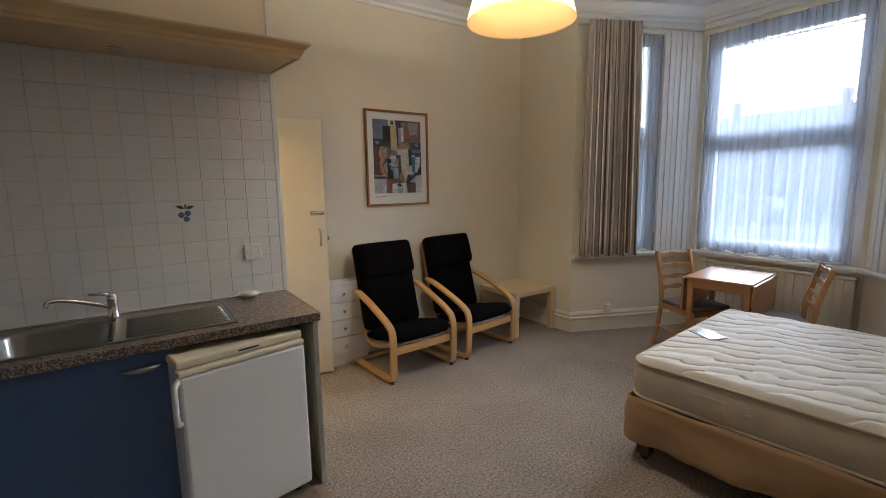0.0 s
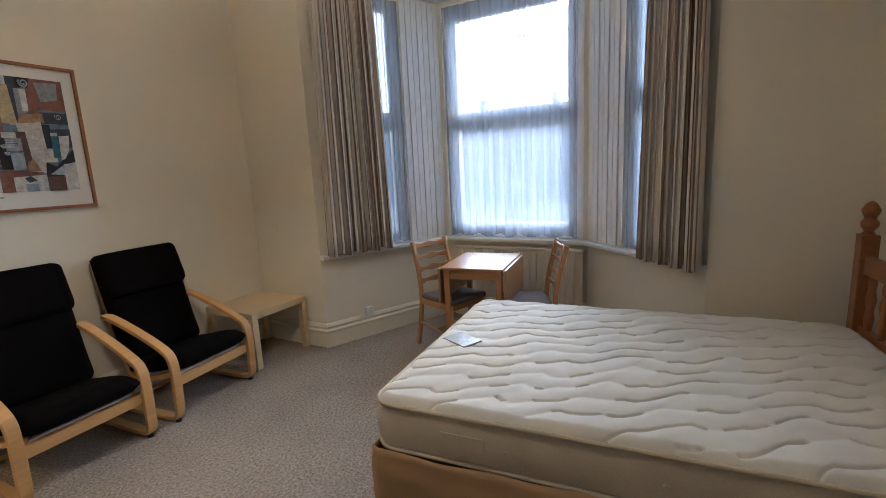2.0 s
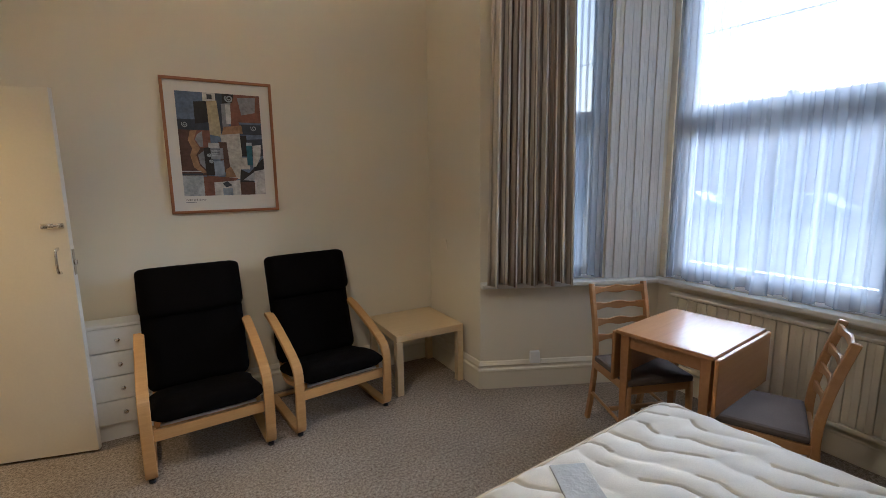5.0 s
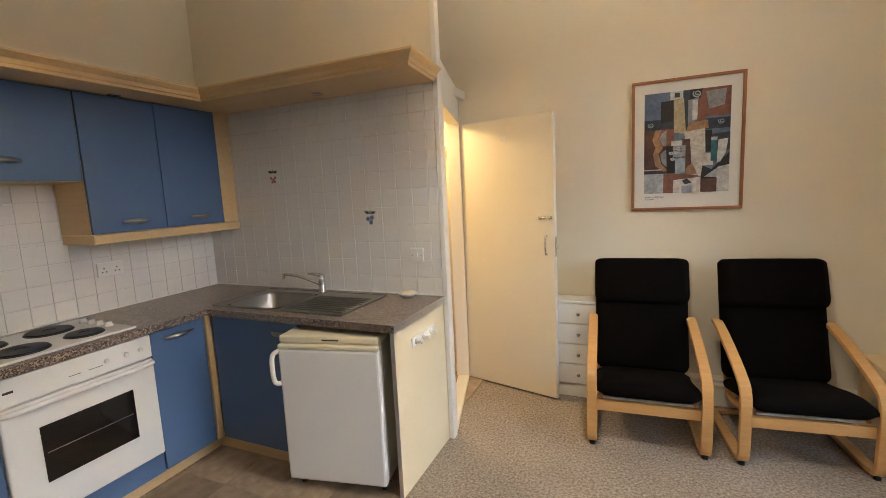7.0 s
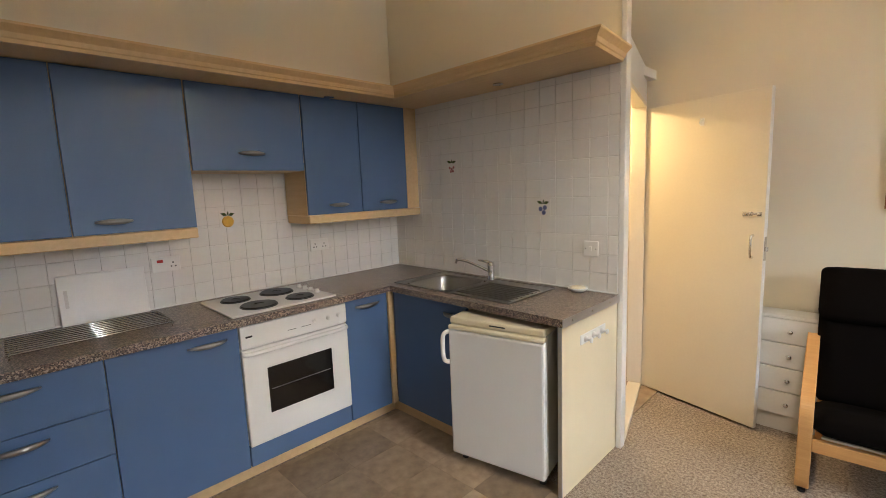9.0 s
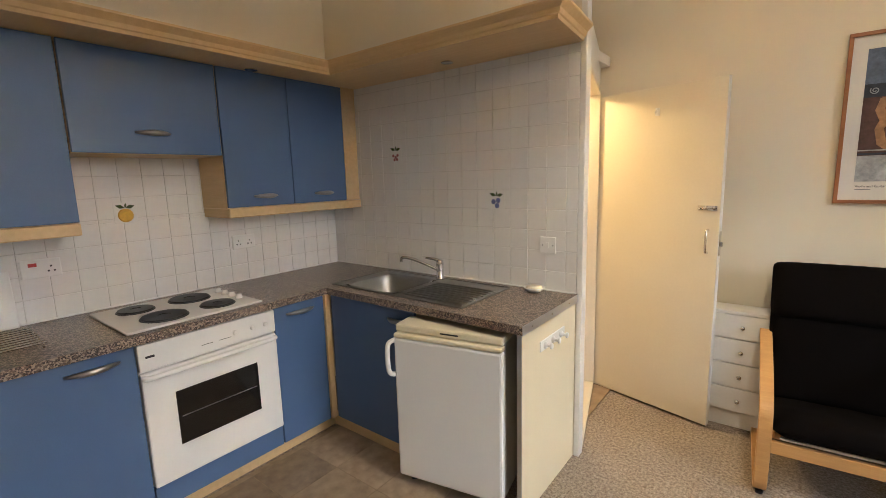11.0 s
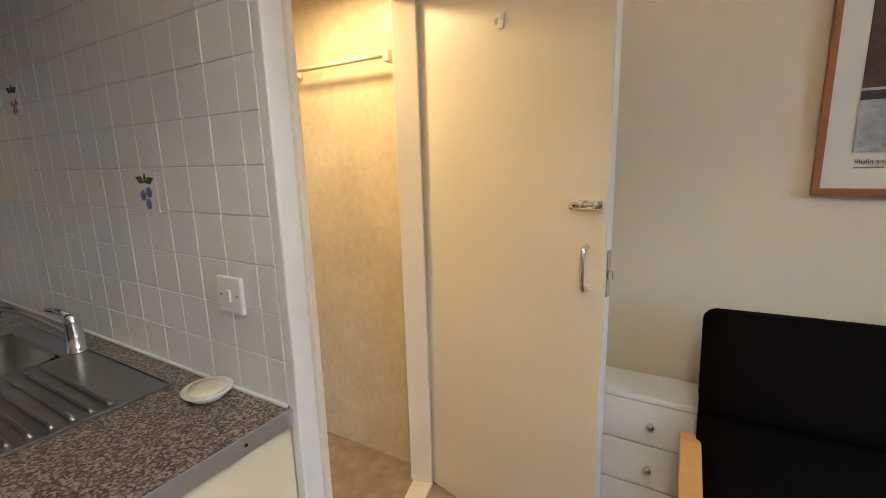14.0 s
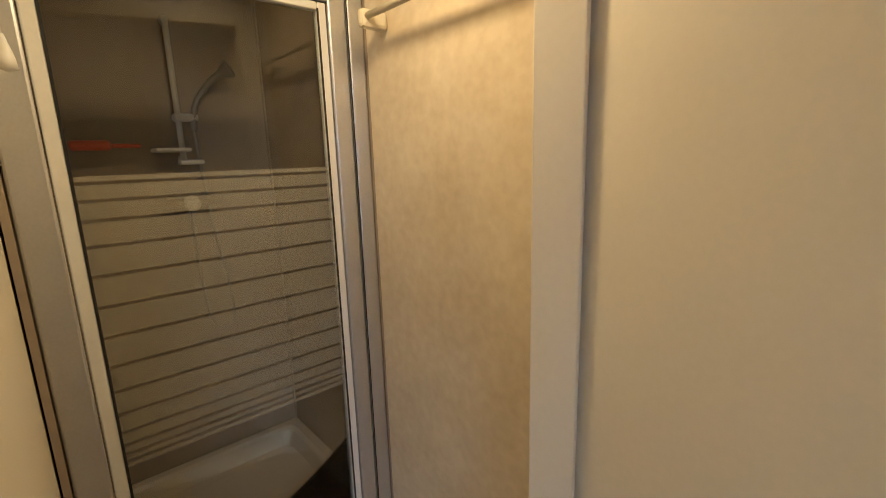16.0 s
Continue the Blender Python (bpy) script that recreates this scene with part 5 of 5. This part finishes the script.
def dining_chair(m):
    """Ladder-back chair, facing -y; back at +y."""
    c = thing("dining_chair", m, "beech ladder-back dining chair with a padded seat", "chair", "chairs at the table")
    for s in (-1, 1):
        bm = bmesh.new()
        ribbon(bm, [(p[0], p[1]) for p in smooth_path([(0.25, 0.0), (0.20, 0.22), (0.175, 0.44), (0.20, 0.65), (0.26, 0.88)], 5)], 0.026, 0.036, pose(s * 0.175, 0, 0))
        mesh("back_post", bm, M_CHAIRWOOD, c, 0.005)
        bm = bmesh.new()
        tube(bm, [(s * 0.185, -0.19, 0.42), (s * 0.185, -0.20, 0.2), (s * 0.185, -0.205, 0.0)], [0.020, 0.017, 0.013], 12)
        mesh("front_leg", bm, M_CHAIRWOOD, c, smooth=True)
        solid("side_rail", M_CHAIRWOOD, [(s * 0.18 - 0.01, s * 0.18 + 0.01, -0.185, 0.165, 0.375, 0.42)], c, 0.003)
        bm = bmesh.new()
        tube(bm, [(s * 0.18, -0.195, 0.17), (s * 0.178, 0.20, 0.20)], 0.010, 10)
        mesh("stretcher", bm, M_CHAIRWOOD, c, smooth=True)
    solid("front_rail", M_CHAIRWOOD, [(-0.17, 0.17, -0.20, -0.18, 0.375, 0.42), (-0.165, 0.165, 0.165, 0.185, 0.375, 0.42), (-0.17, 0.17, -0.005, 0.013, 0.175, 0.198)], c, 0.003)
    for z, y in ((0.555, 0.186), (0.65, 0.20), (0.745, 0.222), (0.84, 0.247)):
        bm = bmesh.new()
        n = 12
        rows = []
        for i in range(n + 1):
            u = i / n * 2 - 1
            hh = 0.014 + 0.012 * math.cos(u * math.pi * 1.0) ** 2
            yy = y + 0.02 * (1 - u * u)
            rows.append([bm.verts.new((u * 0.163, yy + dy, z + dz)) for dy, dz in ((-0.007, -hh), (0.007, -hh), (0.007, hh), (-0.007, hh))])
        for a, b in zip(rows, rows[1:]):
            for k in range(4):
                bm.faces.new((a[k], a[(k + 1) % 4], b[(k + 1) % 4], b[k]))
        bm.faces.new(rows[0][::-1]), bm.faces.new(rows[-1])
        mesh("slat", bm, M_CHAIRWOOD, c, 0.003)
    solid("seat", M_SEATPAD, [(-0.195, 0.195, -0.215, 0.16, 0.421, 0.46)], c, 0.016)
    return c


dc = dining_chair(pose(4.28, 2.065, 0, 0, 0, -20))
copy_thing(dc, pose(4.33, 1.43, 0, 0, 0, 180 + 25))

# radiator under the window
rd = thing("radiator", pose(4.995, 1.75, 0.20), "cream panel radiator under the bay window", "radiator")
bm = bmesh.new()
N = 36
for i in range(N):
    y = -0.60 + i * 1.2 / N
    box(bm, -0.035 if i % 2 == 0 else -0.026, 0.0, y, y + 1.2 / N, 0.03, 0.50)
mesh("panel", bm, M_RAD, rd, 0.004)
solid("top_grille", M_RAD, [(-0.04, 0.055, -0.605, 0.605, 0.505, 0.525), (-0.04, 0.0, -0.605, 0.605, 0.005, 0.028)], rd, 0.004)
solid("wall_bracket", M_RAD, [(0.001, 0.075, -0.45, -0.42, 0.1, 0.45), (0.001, 0.075, 0.42, 0.45, 0.1, 0.45)], rd)
bm = bmesh.new()
for y in (-0.62, 0.62):
    tube(bm, [(-0.015, y, -0.20), (-0.015, y, 0.05), (-0.015, y * 0.96, 0.05)], 0.008, 8)
mesh("pipe", bm, M_RAD, rd, smooth=True)

# low socket box and small wall fittings
so_ = thing("telephone_socket", ml @ pose(0.40, -0.035, 0.235), "white plastic telephone socket above the skirting", "socket")
solid("box", M_PLASTIC, [(-0.035, 0.035, -0.006, 0.032, -0.045, 0.04)], so_, 0.005)
wp = thing("blank_plate", pose(3.838, 3.55, 1.02), "cream painted blank plate on the wall", "plate")
solid("plate", M_WALL, [(-0.012, 0.0, -0.04, 0.04, -0.04, 0.04)], wp, 0.004)


# ---- pendant lamp ----
pl = thing("pendant_lamp", pose(2.05, 1.95, 2.36), "cream drum pendant lampshade, lit, hanging from the ceiling", "pendant lamp")
m = bpy.data.materials.new("cream_lampshade_cloth")
m.use_nodes = True
nn, ll = m.node_tree.nodes, m.node_tree.links
b = nn["Principled BSDF"]
b.inputs["Base Color"].default_value = (0.75, 0.52, 0.22, 1)
b.inputs["Roughness"].default_value = 0.8
trn, mxs = nn.new("ShaderNodeBsdfTranslucent"), nn.new("ShaderNodeMixShader")
trn.inputs[0].default_value = (0.96, 0.80, 0.50, 1)
mxs.inputs[0].default_value = 0.9
ll.new(b.outputs[0], mxs.inputs[1]), ll.new(trn.outputs[0], mxs.inputs[2]), ll.new(mxs.outputs[0], nn["Material Output"].inputs[0])
bm = bmesh.new()
lathe(bm, [(0.285, 0.0), (0.22, 0.22), (0.217, 0.22), (0.282, 0.0)], 48, caps=False)
mesh("shade", bm, m, pl, smooth=True)
bm = bmesh.new()
tube(bm, [(0, 0, 0.19), (0, 0, CEIL - 2.36 - 0.02)], 0.004, 8)
lathe(bm, [(0.04, CEIL - 2.36 - 0.03), (0.045, CEIL - 2.36)], 18)
lathe(bm, [(0.018, 0.12), (0.018, 0.20)], 14)
for a in range(3):
    tube(bm, [(0.015 * math.cos(a * 2.09), 0.015 * math.sin(a * 2.09), 0.19), (0.222 * math.cos(a * 2.09), 0.222 * math.sin(a * 2.09), 0.205)], 0.003, 6)
mesh("flex", bm, M_PLASTIC, pl)


# ---- outside: the street ----
M_BRICK = material("red_brick", (0.34, 0.15, 0.10), 0.9, second=(0.22, 0.10, 0.07), scale=0.8, grain=6, bump=0.1)
M_ROOF = material("slate_roof", (0.12, 0.12, 0.13), 0.8, vary=0.2, scale=1, grain=5, bump=0.1)
M_ASPHALT = material("asphalt", (0.06, 0.06, 0.06), 0.9, vary=0.2, scale=0.5, grain=20)
M_STONE = material("pale_painted_stone", (0.62, 0.60, 0.55), 0.8, vary=0.1, scale=1)
M_LEAF = material("hedge_leaves", (0.06, 0.10, 0.03), 0.8, vary=0.4, scale=3, grain=20, bump=0.3)
M_CAR = material("silver_car_paint", (0.55, 0.57, 0.60), 0.3, 0.3, vary=0.04)
G = -0.9
structure(solid("ground", M_ASPHALT, [(-400, 900, -500, 500, G - 0.3, G - 0.004)]), "grey street and ground outside", "ground")
structure(solid("pavement", M_STONE, [(32.6, 34.6, -60, 60, G, G + 0.12)]), "pale pavement across the street", "pavement")


def house(y):
    h = thing("house", pose(38, y, G), "red brick terraced house with white windows", "house", "houses across the street")
    solid("wall", M_BRICK, [(0, 8, -3.4, 3.4, 0, 5.6)], h)
    bm = bmesh.new()
    v = [bm.verts.new(p) for p in ((-0.4, -3.45, 5.55), (-0.4, 3.45, 5.55), (4, 3.45, 7.6), (4, -3.45, 7.6), (8.4, -3.45, 5.55), (8.4, 3.45, 5.55))]
    for q in ((0, 1, 2, 3), (3, 2, 5, 4), (0, 3, 4), (1, 5, 2), (0, 4, 5, 1)):
        bm.faces.new([v[i] for i in q])
    mesh("roof", bm, M_ROOF, h)
    solid("chimney", M_BRICK, [(3.6, 4.4, 2.9, 3.4, 6.5, 8.6)], h)
    for yy in (-1.6, 1.5):
        for z in (1.0, 3.7):
            w = solid("window", M_UPVC, [(-0.08, -0.005, yy - 0.7, yy + 0.7, z, z + 1.5)], h, 0.02)
            solid("pane", M_DARKGLASS, [(-0.10, -0.085, yy - 0.6 + k * 0.62, yy - 0.02 + k * 0.62, z + 0.1 + j * 0.68, z + 0.72 + j * 0.68) for k in (0, 1) for j in (0, 1)], w)
    solid("band", M_STONE, [(-0.06, -0.004, -3.4, 3.4, 2.9, 3.2), (-0.06, -0.004, -3.4, 3.4, 0, 0.4)], h)
    solid("bay", M_STONE, [(-0.9, -0.101, -2.4, -0.8, 0, 0.95)], h, 0.05)
    return h


h0 = house(-20.0)
for k in range(1, 9):
    copy_thing(h0, pose(38, -20 + 6.9 * k, G))
hd = solid("hedge", M_LEAF, [(35.2, 36.2, -20, 30, G, G + 1.3)])
dm = hd.modifiers.new("leafy", "SUBSURF")
dm.levels = dm.render_levels = 1
tagged(hd, "trimmed green hedge in front of the houses", "hedge", kind="stuff")


def car(y, label):
    c = thing("car", pose(31.0, y, G), label, "car", "parked cars")
    prof = [(-2.1, 0.35), (-2.05, 0.75), (-1.2, 0.92), (-0.6, 1.40), (0.9, 1.42), (1.6, 0.98), (2.05, 0.88), (2.1, 0.35)]
    bm = bmesh.new()
    a, b = [bm.verts.new((-0.85, y_, z)) for y_, z in prof], [bm.verts.new((0.85, y_, z)) for y_, z in prof]
    bm.faces.new(a), bm.faces.new(b[::-1])
    for k in range(len(prof)):
        bm.faces.new((a[k], a[(k + 1) % len(prof)], b[(k + 1) % len(prof)], b[k]))
    mesh("body", bm, M_CAR, c, 0.06)
    solid("side_window", M_DARKGLASS, [(-0.86, -0.852, -0.55, 0.85, 0.98, 1.33)], c, 0.004)
    for yy in (-1.3, 1.3):
        w = bmesh.new()
        lathe(w, [(0.31, -0.1), (0.31, 0.1)], 24, pose(-0.80, yy, 0.31, 0, 90, 0))
        t = mesh("wheel", w, M_RUBBER, c)
        w = bmesh.new()
        lathe(w, [(0.19, -0.105), (0.16, -0.115), (0.02, -0.115)], 18, pose(-0.80, yy, 0.31, 0, 90, 0))
        mesh("rim", w, M_ALU, t)
    return c


car(11.5, "silver car parked across the street")
car(18.0, "silver car parked across the street")
bm = bmesh.new()
tube(bm, [(14, -26, 5.6), (14, 0, 4.9), (14, 26, 5.6)], 0.02, 6)
for y in (-26, 26):
    tube(bm, [(14, y, G), (14, y, 6.2)], [0.13, 0.09], 10)
tagged(mesh("overhead_wire", bm, M_BLACK), "black overhead wire strung between two poles", "wire")


# ---- wall tiles ----
TS = 0.108
tile_bm = bmesh.new()
box(tile_bm, 0.001, TS - 0.001, -0.0045, 0.0, 0.001, TS - 0.001)
bmesh.ops.bevel(tile_bm, geom=[e for e in tile_bm.edges if all(v.co.y < -0.003 for v in e.verts)], offset=0.0014, segments=1, affect="EDGES")
bmesh.ops.recalc_face_normals(tile_bm, faces=tile_bm.faces)
tile_me = bpy.data.meshes.new("tile")
tile_bm.to_mesh(tile_me)
tile_me.materials.append(M_TILE)
trnd = random.Random(4)


def tiling(parent, m, u0, u1, z0, z1):
    """Square glazed tiles from the worktop up; the last ones are cut."""
    z = z0
    while z < z1 - 0.01:
        u = u0
        while u < u1 - 0.01:
            t = new("tile", tile_me)
            t.parent = parent
            su_, sz_ = min(1, (u1 - u) / TS), min(1, (z1 - z) / TS)
            t.matrix_world = m @ Matrix.Translation((u, 0, z)) @ pose(0, 0, 0, trnd.uniform(-0.25, 0.25), 0, trnd.uniform(-0.3, 0.3)) @ Matrix.Diagonal((su_, 1, sz_, 1))
            u += TS
        z += TS


sink_back = structure(solid("grout_sink", M_GROUT, [(-0.929, 0.969, 2.826, 2.829, 0.912, 2.142)]), "white glazed tile splashback behind the sink", "tiles")
stove_back = structure(solid("grout_stove", M_GROUT, [(-0.929, -0.926, -0.63, 2.825, 0.912, 1.67)]), "white glazed tile splashback behind the hob", "tiles")
tiling(sink_back, pose(0.969 - 18 * TS, 2.8262, 0), TS * 0.45, 18 * TS, 0.912, 2.142)
tiling(stove_back, pose(-0.9262, -0.6, 0, 0, 0, 90), 0.0, 3.42, 0.912, 1.36)
tiling(stove_back, pose(-0.9262, -0.6, 0, 0, 0, 90), 17 * TS, 2.455, 0.912 + 4 * TS + TS * 0.15, 1.67)


def fruit_tile(m, kind):
    """Decorative tile: painted sprig in low relief."""
    p = thing("picture_tile", m, "white tile with a painted fruit sprig", "tile", "painted fruit tiles")
    solid("glaze", M_TILE, [(-0.052, 0.052, -0.002, 0.0, -0.052, 0.052)], p, 0.0008)
    green = bpy.data.materials.get("painted_green") or material("painted_green", (0.06, 0.09, 0.025), 0.25, vary=0.2)
    col = {"plum": (0.12, 0.14, 0.32), "cherry": (0.35, 0.10, 0.10), "lemon": (0.75, 0.42, 0.03)}[kind]
    fm = material("painted_" + kind, col, 0.3, vary=0.15, scale=30)
    spots = {"plum": [(-0.018, -0.008, 0.015), (0.012, 0.0, 0.015), (0.004, -0.03, 0.015)], "cherry": [(-0.02, -0.01, 0.010), (0.0, -0.02, 0.010), (0.018, -0.008, 0.010), (0.012, -0.034, 0.010), (-0.01, -0.036, 0.010)], "lemon": [(0.0, -0.014, 0.036)]}[kind]
    bm = bmesh.new()
    for x, z, r in spots:
        lathe(bm, [(r, 0.002), (r * 0.8, 0.0032), (r * 0.3, 0.0038)], 14, pose(x, 0, z, 90, 0, 0))
    mesh("fruit", bm, fm, p, smooth=True)
    bm = bmesh.new()
    for a, s in ((15, 0.046), (160, 0.046), (80, 0.026)):
        q = [(0, 0), (0.5, 0.22), (1, 0), (0.5, -0.22)]
        ca, sa = math.cos(radians(a)), math.sin(radians(a))
        vs_ = [bm.verts.new((s * (u * ca - w * sa), -0.0036, 0.024 + s * (u * sa + w * ca))) for u, w in q]
        lo_ = [bm.verts.new((v.co.x, -0.0021, v.co.z)) for v in vs_]
        bm.faces.new(vs_)
        for k in range(4):
            bm.faces.new((vs_[k], vs_[(k + 1) % 4], lo_[(k + 1) % 4], lo_[k]))
    mesh("leaf", bm, green, p)


fruit_tile(pose(-0.262, 2.8195, 1.685), "cherry")
fruit_tile(pose(0.50, 2.8195, 1.39), "plum")
fruit_tile(pose(-0.9195, 1.465, 1.39, 0, 0, 90), "lemon")


# ---- vinyl squares ----
VS = 0.305
vinyl_bm = bmesh.new()
box(vinyl_bm, 0.002, VS - 0.002, 0.002, VS - 0.002, 0.0, 0.002)
bmesh.ops.recalc_face_normals(vinyl_bm, faces=vinyl_bm.faces)
vinyl_me = bpy.data.meshes.new("vinyl_tile")
vinyl_bm.to_mesh(vinyl_me)
vinyl_me.materials.append(M_VINYLSQ)
for i in range(4):
    for j in range(9):
        t = new("vinyl_tile", vinyl_me)
        t.parent = vinyl
        t.matrix_world = pose(-0.35 + i * VS + 0.035, 2.295 - (j + 1) * VS, 0.0051)
